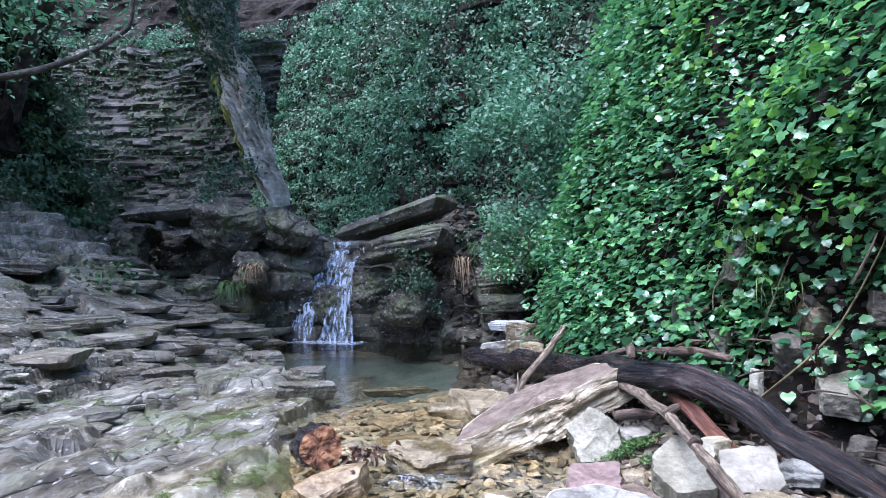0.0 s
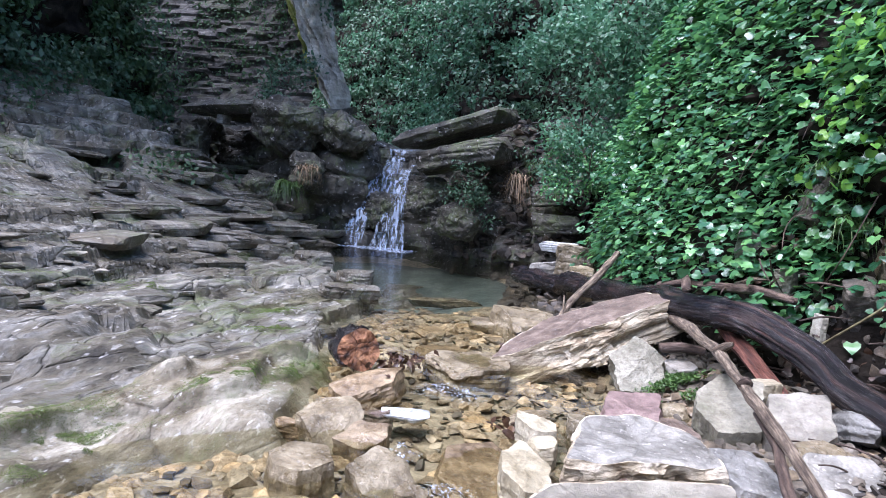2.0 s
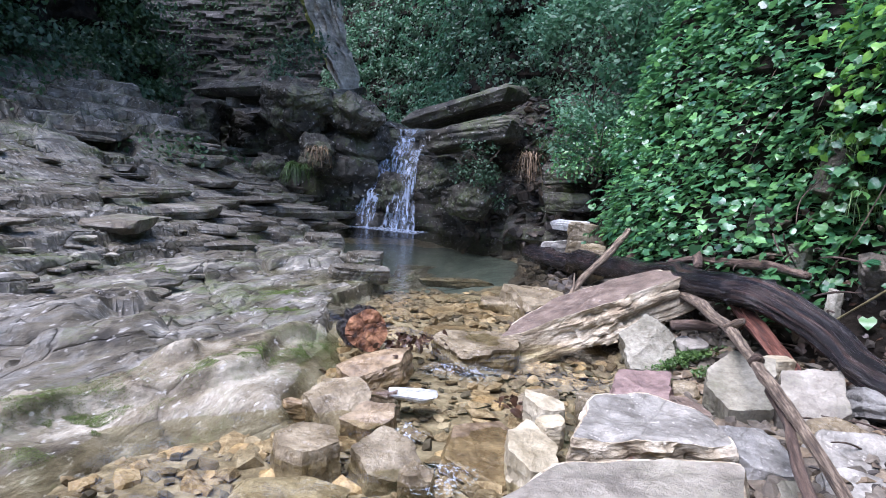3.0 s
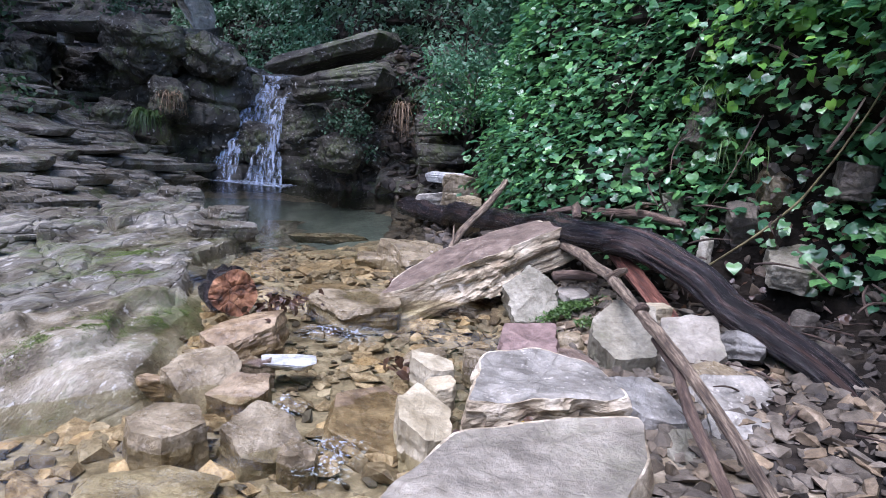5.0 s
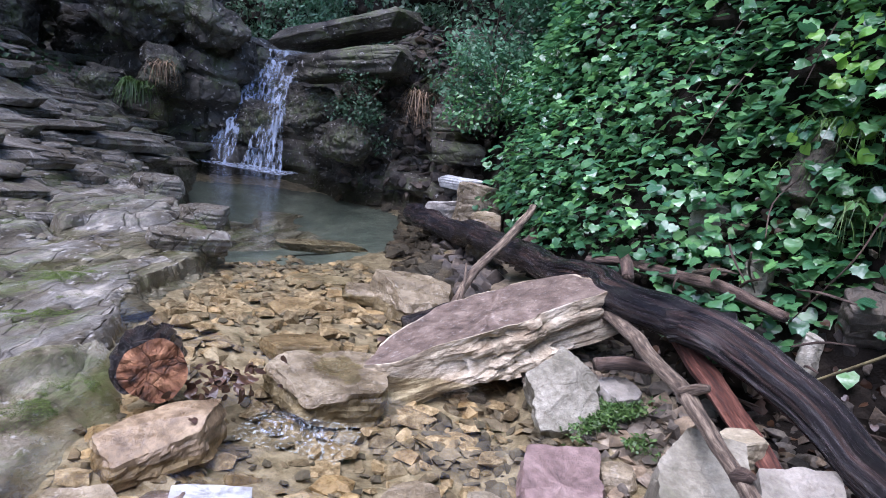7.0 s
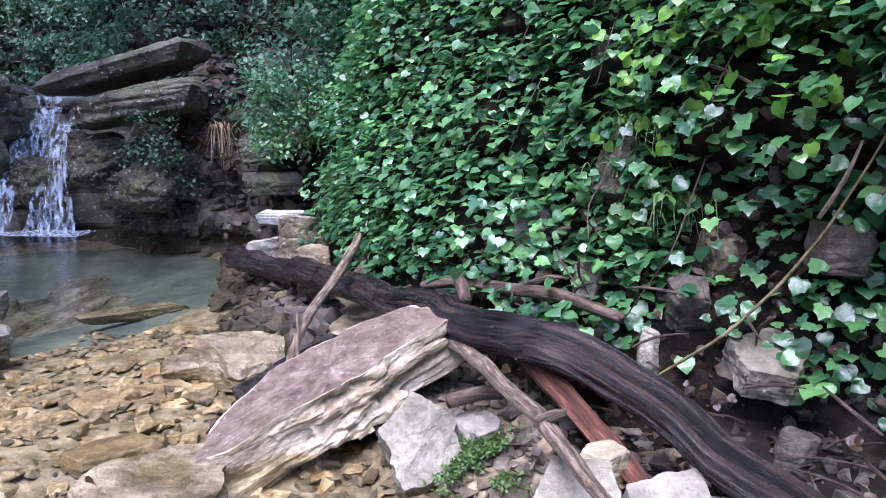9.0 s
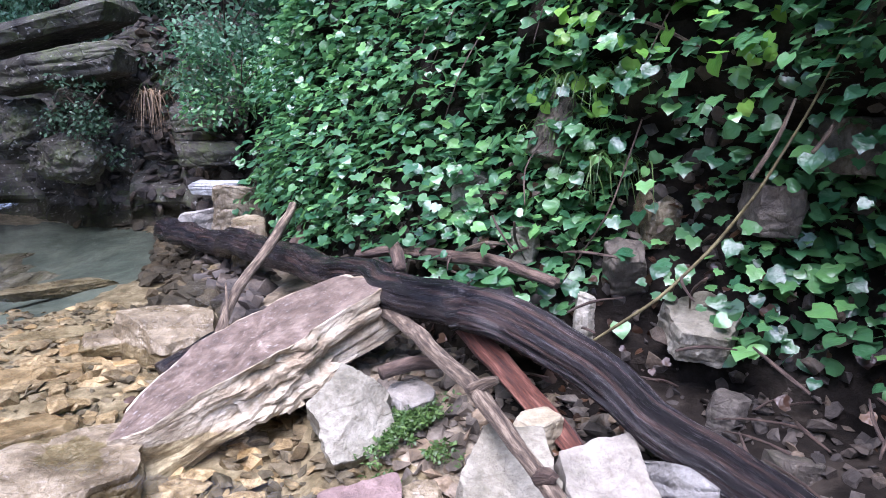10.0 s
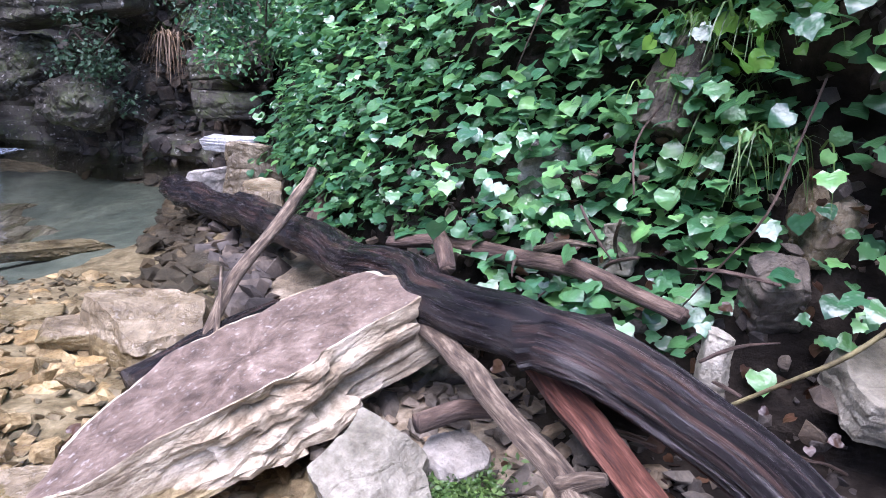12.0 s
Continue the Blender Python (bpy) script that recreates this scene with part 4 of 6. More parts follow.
cut_rock("violet_block", 5.98, 6.86, 0.16, [(-0.14, 0.17), (0.14, 0.22), (0.14, -0.09), (-0.02, -0.29), (-0.16, -0.17)], 0.36, STONE_VIOLET, "violet-grey block under the fallen log", tilt=22, seed=48, beds=2, bed_amp=0.015, flare=0.0)
block("bank_stone", 6.1, 6.42, 0.08, 0.44, 0.34, 0.3, 10, STONE_GREY, "grey stone half sunk in the bank", tilt=20, seed=49)
block("wedge_stone", 5.86, 5.95, 0.0, 0.2, 0.24, 0.25, 30, STONE_PALE, "small pale wedge of stone", tilt=20, seed=50)
block("round_stone", 4.86, 6.24, 0.03, 0.14, 0.13, 0.13, 22, STONE_CREAM, "small rounded cream stone", seed=51)
cut_rock("cream_block", 4.86, 5.88, 0.05, [(-0.13, 0.06), (-0.08, 0.19), (0.08, 0.08), (0.12, -0.12), (0.04, -0.2), (-0.08, -0.1)], 0.22, STONE_CREAM, "bright cream pointed block", tilt=8, seed=52, crease=(1, 0.2, 0.35), flare=0.0)
cut_rock("cream_stone", 4.77, 6.5, 0.02, [(-0.13, 0.09), (0.08, 0.06), (0.11, -0.06), (0.0, -0.09), (-0.11, 0.0)], 0.15, STONE_CREAM, "flat cream stone among leaves", tilt=6, seed=53)
cut_rock("angular_block", 3.82, 6.14, -0.01, [(-0.15, -0.07), (-0.141, 0.132), (0.018, 0.194), (0.141, 0.106), (0.123, -0.07), (0.053, -0.194)], 0.2, STONE_TAN, "angular tan block with a sharp ridge", tilt=10, roll=-4, seed=154, crease=(0.8, -0.6, 0.9), flare=0.0, top=0.01)
cut_rock("wet_block", 4.03, 6.1, -0.07, [(-0.111, -0.102), (-0.085, 0.085), (0.076, 0.136), (0.128, 0.0), (0.068, -0.119)], 0.16, STONE_OCHRE, "wet ochre block in the stream", tilt=12, seed=155, flare=0.0, top=0.008)
cut_rock("low_block", 3.96, 5.63, -0.03, [(-0.145, -0.034), (-0.128, 0.111), (0.043, 0.136), (0.145, 0.017), (0.06, -0.119), (-0.068, -0.111)], 0.2, STONE_TAN, "tan block at the edge of the shallow water", tilt=3, seed=156, flare=0.12, top=0.008)
cut_rock("mid_block", 4.31, 5.72, -0.05, [(-0.146, -0.052), (-0.103, 0.155), (0.052, 0.12), (0.138, 0.034), (0.103, -0.12), (0.0, -0.172)], 0.2, STONE_TAN, "tan block with a ridged top in the current", tilt=8, roll=5, seed=157, crease=(0.9, -0.3, 0.35), flare=0.1, top=0.01)
cut_rock("small_stone", 4.48, 5.62, -0.05, [(-0.06, -0.05), (-0.05, 0.06), (0.05, 0.05), (0.07, -0.03), (0.0, -0.07)], 0.14, STONE_TAN, "small grey stone in the riffle", tilt=6, seed=58, crease=(0.8, 0.3, 0.4))
block("wet_slab", 4.6, 6.1, -0.1, 0.44, 0.66, 0.1, 15, STONE_OCHRE, "smooth wet brown slab with water running over", seed=59, detail=0.03, tilt=6)
block("white_flat_stone", 4.06, 6.53, -0.078, 0.3, 0.17, 0.03, 20, STONE_WHITE, "thin bluish-white flat stone", seed=60, detail=0.02)
cut_rock("yellow_stone", 3.7, 6.76, 0.0, [(-0.12, -0.2), (-0.1, 0.12), (0.06, 0.24), (0.16, 0.06), (0.06, -0.24)], 0.16, STONE_OCHRE, "yellow-brown wedge under the log end", tilt=6, roll=-8, yaw=-22, seed=61, crease=(0.8, -0.5, 0.4))
cut_rock("waterside_stone", 4.12, 8.95, 0.16, [(-0.32, 0.06), (-0.2, 0.24), (0.2, 0.18), (0.28, -0.14), (0.02, -0.24)], 0.32, STONE_TAN, "pale tan stone at the edge of the pool", seed=62, crease=(0.2, -1, 0.35))
block("small_block", 5.85, 7.3, 0.24, 0.18, 0.18, 0.2, 28, STONE_CREAM, "small cream block wedged below the log", seed=63)
block("small_block", 5.42, 7.72, 0.17, 0.2, 0.24, 0.2, 30, STONE_VIOLET, "small violet and yellow block beside moss", tilt=15, seed=64)
block("bank_rock", 6.54, 7.82, 1.02, 0.2, 0.24, 0.24, 20, STONE_TAN, "buff rock in the bank among grass", seed=66, tilt=15)
cut_rock("bank_rock", 6.6, 7.5, 0.56, [(-0.15, -0.1), (-0.12, 0.12), (0.08, 0.15), (0.16, -0.02), (0.02, -0.17)], 0.14, STONE_PALE, "pale chipped rock jutting from the bank", tilt=24, roll=-6, seed=65)
block("bank_rock", 6.8, 7.45, 1.1, 0.2, 0.3, 0.2, 10, STONE_BANK_SHADED, "grey rock in the bank behind ivy, coloured dark for shade", seed=67)
block("bank_rock", 6.2, 8.22, 1.42, 0.2, 0.22, 0.3, 20, STONE_BANK_SHADED, "brown-grey rock high in the bank", seed=68, roll=20)
block("bank_rock", 6.34, 7.72, 0.78, 0.22, 0.14, 0.3, -20, STONE_BANK_SHADED, "flat grey rock standing in the bank", seed=69, tilt=35)
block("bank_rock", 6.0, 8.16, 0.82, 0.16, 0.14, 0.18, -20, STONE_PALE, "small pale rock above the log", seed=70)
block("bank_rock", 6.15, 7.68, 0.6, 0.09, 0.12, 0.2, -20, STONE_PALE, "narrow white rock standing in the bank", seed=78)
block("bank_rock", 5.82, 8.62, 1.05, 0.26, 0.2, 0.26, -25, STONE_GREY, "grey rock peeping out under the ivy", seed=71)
block("bank_rock", 6.62, 7.3, 0.3, 0.1, 0.16, 0.26, 30, STONE_BANK_SHADED, "thin upright rock at the foot of the bank", seed=79, roll=15)
block("bank_rock", 7.0, 7.3, 1.36, 0.3, 0.3, 0.2, 10, STONE_BANK_SHADED, "rock in the bank behind ivy, coloured dark for shade", seed=80)
block("bank_rock", 6.66, 6.95, 0.22, 0.18, 0.2, 0.2, 10, STONE_BANK_SHADED, "grey rock at the foot of the bank, coloured dark for shade", seed=81)
block("blue_slab", 6.2, 7.0, 0.2, 0.16, 0.4, 0.14, 30, STONE_GREY, "thin blue-grey slab under the log", tilt=-20, roll=15, seed=90)
block("bank_stone", 6.05, 6.55, 0.1, 0.34, 0.3, 0.24, 30, STONE_TAN, "tan stone half buried in the bank", tilt=20, seed=91)
block("bank_stone", 6.1, 6.1, 0.02, 0.42, 0.32, 0.24, 15, STONE_GREY, "grey stone below the long branch", tilt=15, seed=92)
block("bank_stone", 5.72, 6.25, 0.06, 0.34, 0.4, 0.26, 25, STONE_GREY, "grey-green stone beside the stepping slab", tilt=18, seed=93)
block("bank_stone", 5.45, 6.75, 0.06, 0.22, 0.22, 0.16, 40, STONE_RED, "small dull red stone between larger ones", tilt=10, seed=94)
block("bank_stone", 5.42, 7.15, 0.05, 0.16, 0.14, 0.14, 10, STONE_TAN, "small tan stone by the moss", seed=95)
block("bank_stone", 5.0, 6.75, 0.0, 0.24, 0.26, 0.16, 50, STONE_TAN, "tan stone at the water's edge", seed=96)
block("bank_stone", 4.7, 6.72, -0.03, 0.26, 0.22, 0.16, 70, STONE_TAN, "buff stone at the water's edge", seed=97)
block("brown_stone", 3.93, 6.47, -0.085, 0.18, 0.13, 0.14, 10, STONE_RED, "small brown stone beside a white one", seed=98)
block("flat_stone", 3.62, 6.12, -0.09, 0.2, 0.14, 0.1, 20, STONE_OCHRE, "small wet flat stone", seed=99)
block("shallow_slab", 4.05, 5.35, -0.12, 0.5, 0.36, 0.1, 10, STONE_TAN, "flat slab just under the water", seed=100, detail=0.03)
block("shallow_slab", 4.55, 5.3, -0.1, 0.4, 0.3, 0.12, 60, STONE_TAN, "flat slab awash in the stream", seed=101, detail=0.03)
block("shallow_slab", 3.75, 7.95, -0.04, 0.44, 0.3, 0.1, 30, STONE_OCHRE, "flat ochre slab under shallow water", seed=102, detail=0.03)
block("shallow_slab", 3.5, 8.6, -0.05, 0.5, 0.3, 0.08, 20, STONE_OCHRE, "flat ochre slab under shallow water", seed=103, detail=0.03)
block("shallow_slab", 3.3, 9.3, -0.06, 0.55, 0.34, 0.08, 35, STONE_TAN, "flat tan slab under shallow water", seed=104, detail=0.03)
block("shallow_slab", 2.6, 11.2, -0.2, 1.0, 0.3, 0.1, 40, STONE_TAN, "long flat slab below the pool's surface", seed=105, detail=0.03)
block("shallow_slab", 3.75, 9.0, 0.02, 0.34, 0.24, 0.1, 20, STONE_TAN, "small pale slab breaking the surface", seed=106, detail=0.03)
block("hollow_rock", 0.0, 7.86, 0.49, 1.3, 0.62, 0.13, 21, LOOSE_BED, "jutting rock ledge over a black hollow", category="rock", seed=107, square=0.25, detail=0.02)
block("hollow_rock", -0.75, 7.58, 0.46, 0.95, 0.62, 0.36, 19, LOOSE_BED, "blocky ledge beside a black hollow", category="rock", seed=108, square=0.2, detail=0.02)
block("shelf_rock", 2.25, 9.25, 0.12, 0.7, 0.4, 0.16, 38, BEDROCK, "mossy rock shelf reaching into the pool", category="rock", seed=109)
block("shelf_rock", 1.75, 10.2, 0.14, 0.5, 0.36, 0.2, 20, BEDROCK, "mossy rock at the pool's edge", category="rock", seed=110)
block("shelf_rock", 0.7, 11.0, 0.2, 0.6, 0.45, 0.26, 25, BEDROCK, "square rock at the pool's edge", category="rock", seed=111)
block("white_stone", 3.75, 12.3, 0.62, 0.62, 0.36, 0.13, -3, STONE_WHITE, "bright white flat stone lying on the bank", seed=72, detail=0.03)
block("bank_boulder", 4.12, 11.9, 0.6, 0.72, 0.6, 0.6, -4, STONE_TAN, "tan boulder below the ivy", seed=73)
block("bank_boulder", 3.6, 12.0, 0.35, 0.4, 0.35, 0.4, 20, STONE_GREY, "grey boulder at the water's edge", seed=74)
block("bank_boulder", 4.3, 10.9, 0.42, 0.35, 0.4, 0.4, 10, STONE_TAN, "pale boulder behind the log", seed=75)
block("stacked_slab", 3.28, 13.95, 1.42, 0.85, 0.8, 0.3, 6, BOULDER, "thick grey slab lying over a gap", seed=76, roll=-8)
block("stacked_slab", 3.35, 13.9, 0.98, 0.85, 0.8, 0.3, -4, BOULDER, "grey slab below another in the bank", seed=77, roll=-4)

# ---- dead wood ----
log = tagged(empty("fallen_log", 5.0, 9.0, 0.3), "long wet blackened fallen log with a broken fork", "log")


def rel(points, base):
    return [tuple(a - b for a, b in zip(p, base)) for p in points]


LOG_AT = (5.0, 9.0, 0.3)
limb("trunk", rel([(3.28, 12.1, 0.14), (4.36, 10.41, 0.26), (4.98, 9.09, 0.4), (5.36, 8.2, 0.49), (5.72, 7.72, 0.51), (5.9, 7.5, 0.45), (6.12, 7.2, 0.35), (6.3, 6.94, 0.26), (6.46, 6.74, 0.18), (6.62, 6.48, 0.1), (6.76, 6.18, 0.02)], LOG_AT),
     [0.115, 0.11, 0.1, 0.1, 0.105, 0.092, 0.085, 0.08, 0.076, 0.07, 0.065], LOG_WOOD, log, sides=72, gap=0.02, groove=0.07, knots=0.07, seed=4, smooth=False)
limb("broken_fork", rel([(5.62, 7.8, 0.5), (5.76, 7.76, 0.545), (5.87, 7.74, 0.58)], LOG_AT), [0.085, 0.07, 0.05], LOG_WOOD, log, sides=24, gap=0.02, groove=0.1, seed=6, smooth=False)
tagged(limb("leaning_branch", [(4.42, 8.7, 0.08), (4.5, 9.0, 0.3), (4.66, 9.35, 0.52), (4.78, 9.7, 0.72)], [0.022, 0.03, 0.033, 0.028], BRANCH_WOOD, sides=14, gap=0.03, groove=0.12, seed=8), "barkless broken branch leaning over the log", "branch")
twin = tagged(empty("dead_branch", 5.6, 8.3, 0.6), "peeling dead branch with a short stub", "branch")
limb("stem", rel([(5.2, 8.75, 0.56), (5.4, 8.6, 0.6), (5.62, 8.38, 0.63), (5.84, 8.05, 0.66), (6.0, 7.6, 0.67)], (5.6, 8.3, 0.6)), [0.022, 0.03, 0.032, 0.03, 0.022], DARK_BRANCH, twin, sides=14, gap=0.03, groove=0.25, seed=9)
limb("stub", rel([(5.4, 8.55, 0.66), (5.41, 8.35, 0.64), (5.41, 8.22, 0.6)], (5.6, 8.3, 0.6)), [0.03, 0.032, 0.028], DARK_BRANCH, twin, sides=10, gap=0.02, seed=10)
limb("splinter", rel([(5.72, 8.25, 0.67), (5.82, 8.18, 0.73), (5.9, 8.1, 0.74)], (5.6, 8.3, 0.6)), [0.02, 0.014, 0.004], BRANCH_WOOD, twin, sides=8, gap=0.02, seed=11)
BRANCH_AT = (5.6, 7.0, 0.33)
pole = tagged(empty("long_branch", *BRANCH_AT), "long crooked grey-brown branch lying over the stones", "branch")
limb("stem", rel([(5.33, 8.2, 0.4), (5.46, 7.8, 0.39), (5.59, 7.3, 0.37), (5.7, 6.7, 0.33), (5.8, 6.2, 0.26), (5.92, 5.75, 0.15), (6.02, 5.4, 0.03)], BRANCH_AT), [0.034, 0.036, 0.032, 0.027, 0.024, 0.022, 0.02], BRANCH_WOOD, pole, sides=20, gap=0.02, groove=0.16, knots=0.22, seed=12)
limb("side_stub", rel([(5.6, 7.25, 0.38), (5.64, 7.21, 0.42), (5.67, 7.18, 0.44)], BRANCH_AT), [0.026, 0.022, 0.014], BRANCH_WOOD, pole, sides=10, gap=0.01, groove=0.2, seed=31)
limb("knot", rel([(5.7, 6.72, 0.33), (5.7, 6.68, 0.355), (5.705, 6.65, 0.372)], BRANCH_AT), [0.034, 0.03, 0.016], DARK_BRANCH, pole, sides=10, gap=0.01, groove=0.2, seed=32)
tagged(limb("bark_plank", [(5.6, 7.9, 0.47), (5.75, 7.62, 0.33), (5.9, 7.4, 0.2), (5.98, 7.2, 0.12)], [0.05, 0.065, 0.06, 0.045], RED_BARK, sides=7, gap=0.04, groove=0.3, seed=13, smooth=False), "split red-brown piece of bark-covered wood", "wood")
tagged(limb("thin_branch", [(5.74, 6.5, 0.26), (5.79, 6.2, 0.22), (5.8, 5.85, 0.15), (5.88, 5.5, 0.02)], [0.016, 0.021, 0.022, 0.018], DARK_BRANCH, sides=10, gap=0.03, groove=0.25, seed=14), "thin dark branch beside the stepping slab", "branch")
tagged(limb("dark_log", [(4.2, 8.42, 0.02), (4.45, 8.72, 0.08), (4.7, 9.1, 0.12)], [0.06, 0.065, 0.05], LOG_WOOD, sides=20, gap=0.03, groove=0.2, seed=15), "short dark log lying behind the slab", "log")
tagged(limb("twig", [(4.5, 8.55, 0.08), (4.48, 8.75, 0.2), (4.44, 8.95, 0.35)], [0.012, 0.012, 0.006], BRANCH_WOOD, sides=6, gap=0.03, seed=16), "forked pale twig behind the slab", "twig")
tagged(limb("root_stub", [(4.72, 9.9, 0.3), (4.82, 10.1, 0.5), (4.95, 10.3, 0.62)], [0.06, 0.06, 0.04], DARK_BRANCH, sides=12, gap=0.03, groove=0.25, seed=17), "red-brown root stub behind the log", "root")
tagged(limb("short_stick", [(5.3, 7.72, 0.26), (5.44, 7.8, 0.27), (5.56, 7.82, 0.26)], [0.03, 0.032, 0.026], DARK_BRANCH, sides=10, gap=0.02, seed=18), "short thick stick beside the slab", "stick")

chunk = tagged(empty("sawn_log", 3.44, 7.08, 0.02), "short sawn log with a cracked orange end", "log")
axis_a, axis_b = Vector((-0.1, 0.18, 0.03)), Vector((0.08, -0.12, 0.02))
limb("bark", [tuple(Vector((0, 0, 0.06)) + axis_a), (0, 0, 0.06), tuple(Vector((0, 0, 0.06)) + axis_b)], [0.13, 0.145, 0.14], LOG_WOOD, chunk, sides=32, gap=0.02, groove=0.2, knots=0.15, seed=19, smooth=False)
bm = bmesh.new()
bmesh.ops.create_circle(bm, cap_ends=True, radius=0.132, segments=24)
bmesh.ops.poke(bm, faces=bm.faces)
bmesh.ops.subdivide_edges(bm, edges=bm.edges, cuts=3, use_grid_fill=True)
for v in bm.verts:
    r, a = v.co.length, math.atan2(v.co.y, v.co.x)
    crack = 0.5 + 0.5 * math.cos(a * 3 + 1.2 + 9 * noise.noise(v.co * 14))
    v.co.z += 0.012 - 0.008 * crack**6 * min(1, r / 0.05) + 0.02 * noise.noise(v.co * 22)
    v.co.xy *= 1 + 0.22 * noise.noise(Vector((math.cos(a), math.sin(a), 3)))
end = part("cut_end", bm, CUT_WOOD, chunk, "cracked orange end grain")
end.matrix_basis = Matrix.Translation(Vector((0, 0, 0.06)) + axis_b * 1.2) @ axis_b.to_track_quat("Z", "Y").to_matrix().to_4x4()

# ---- greenery ----
def sheet_points(ob, count, rng, keep):
    """Random places on a mesh, with normals, where keep(places) is true; spread by area."""
    me = ob.data
    n = len(me.polygons)
    centre, normal, area = np.empty(n * 3), np.empty(n * 3), np.empty(n)
    me.polygons.foreach_get("center", centre)
    me.polygons.foreach_get("normal", normal)
    me.polygons.foreach_get("area", area)
    centre, normal = centre.reshape(-1, 3), normal.reshape(-1, 3)
    ok = keep(centre)
    centre, normal, area = centre[ok], normal[ok], area[ok]
    pick = rng.choice(len(centre), count, p=area / area.sum())
    return centre[pick] + rng.normal(0, 0.06, (count, 3)), normal[pick]


def foliage(name, places, normals, sizes, mat, rng, template=(SMALL_V, SMALL_F), lean=0.5, spin=0.6, lift=(0.02, 0.15), up=0.35):
    n = normals + np.array([0, 0, up])
    n /= np.linalg.norm(n, axis=1)[:, None]
    p = places + normals * rng.uniform(*lift, len(places))[:, None]
    V, F = scatter(*template, p, turned(n, spin, rng, lean), sizes)
    return new(name, mesh_of(name, V, F, mat, True))


rng = np.random.default_rng(5)


def ivy_density(c):
    """Ivy covers the bank but for an earthy, rocky gap low down near the log's near end."""
    low = c[:, 2] < 0.42 + 0.15 * np.sin(c[:, 1] * 3)
    bare = fbm(c[:, 0] * 1.1, c[:, 1] * 1.1, c[:, 2] * 1.1, 3, 41)
    near = (c[:, 1] < 7.75) & (bare > -0.25)
    gap = np.exp(-(((c[:, 1] - 7.75) / 0.16) ** 2)) * (c[:, 2] < 1.5) > 0.35
    far_end = (c[:, 1] > 12.0) & (c[:, 2] < 1.4)
    return ~low & ~gap & ~(near & (rng.random(len(c)) < 0.72)) & ~(far_end) & (c[:, 1] > 3.0) & (c[:, 1] < 14.5) & (c[:, 2] < 6.5)


def lush(c):
    return ivy_density(c) & (c[:, 2] < 3.2) & (c[:, 1] < 10.5)


ivy_thing = tagged(empty("ivy", 5.6, 8.4, 0.4), "dense glossy dark green ivy hanging over the bank", "ivy")
for name, count, size, keep, template, label in (
        ("ivy_leaves", 8500, (0.04, 0.085), lush, (LEAF_V, LEAF_F), "dense glossy ivy leaves"),
        ("lobed_ivy_leaves", 5500, (0.04, 0.085), lush, (LOBED_V, LOBED_F), "dense glossy lobed ivy leaves"),
        ("near_ivy_leaves", 900, (0.04, 0.08), lambda c: (c[:, 1] > 5.6) & (c[:, 1] < 8.0) & (c[:, 2] > 0.5) & (c[:, 2] < 2.6) & (fbm(c[:, 0] * 2, c[:, 1] * 2, c[:, 2] * 2, 3, 47) > -0.2), (LOBED_V, LOBED_F), "scattered ivy leaves on the near bank"),
        ("far_ivy_leaves", 26000, (0.045, 0.1), lambda c: ivy_density(c) & ~lush(c), (LEAF_V, LEAF_F), "ivy leaves higher up the bank")):
    p, nrm = sheet_points(ivy_bank, count, rng, keep)
    ob = foliage(name, p - np.array([5.6, 8.4, 0.4]), nrm, rng.uniform(*size, len(p)), IVY, rng, template, 0.3, 0.7, (0.0, 0.26), 1.7)
    tagged(child(ob, ivy_thing), label, kind="stuff")
p, nrm = sheet_points(ivy_bank, 550, rng, lambda c: ivy_density(c) & (c[:, 2] > 1.3) & (c[:, 2] < 3.6) & (c[:, 1] < 9.6) & (c[:, 1] > 6.0) & (fbm(c[:, 0], c[:, 1], c[:, 2], 2, 55) > 0.1))
ob = foliage("fresh_sprigs", p, nrm, rng.uniform(0.035, 0.08, len(p)), FRESH, rng, (LEAF_V, LEAF_F), 0.6, 0.9, (0.1, 0.3), 0.5)
tagged(ob, "bright fresh green sprigs among the ivy", "sprigs", kind="stuff")

# small-leaved shrubs and creepers over the gorge sides
def cover(name, ob, count, size, mat, label, keep, lift=(0.0, 0.35), lean=0.8):
    places, normals = sheet_points(ob, count, rng, keep)
    tagged(foliage(name, places, normals, rng.uniform(*size, count), mat, rng, lean=lean, spin=1.0, lift=lift), label, "undergrowth", kind="stuff")


def clumps(c, seed, level, scale=0.8):
    return fbm(c[:, 0] * scale, c[:, 1] * scale, c[:, 2] * scale, 3, seed) > level


def seen_hill(c):
    return (c[:, 0] > -24) & (c[:, 0] < 6.5) & (c[:, 1] < 28) & (c[:, 2] < 11.5) & (c[:, 2] > 0.8)


def seen_slope(c):
    return (c[:, 1] > 5.0) & (c[:, 2] < 8.0)


cover("creeper_leaves", hill_back, 120000, (0.08, 0.17), SHRUB, "dull green creepers covering the gorge side", lambda c: seen_hill(c) & clumps(c, 60, -0.75, 0.5), (0.0, 0.45))
cover("pale_shrub_leaves", hill_back, 60000, (0.07, 0.17), SHRUB_PALE, "paler green shrubs on the gorge side", lambda c: seen_hill(c) & clumps(c, 61, 0.0, 0.4), (0.1, 0.6))
cover("shade_leaves", left_slope, 34000, (0.08, 0.18), DARKLEAF, "dark undergrowth on the shaded slope", lambda c: seen_slope(c) & clumps(c, 62, -0.4, 0.6), (0.0, 0.5))
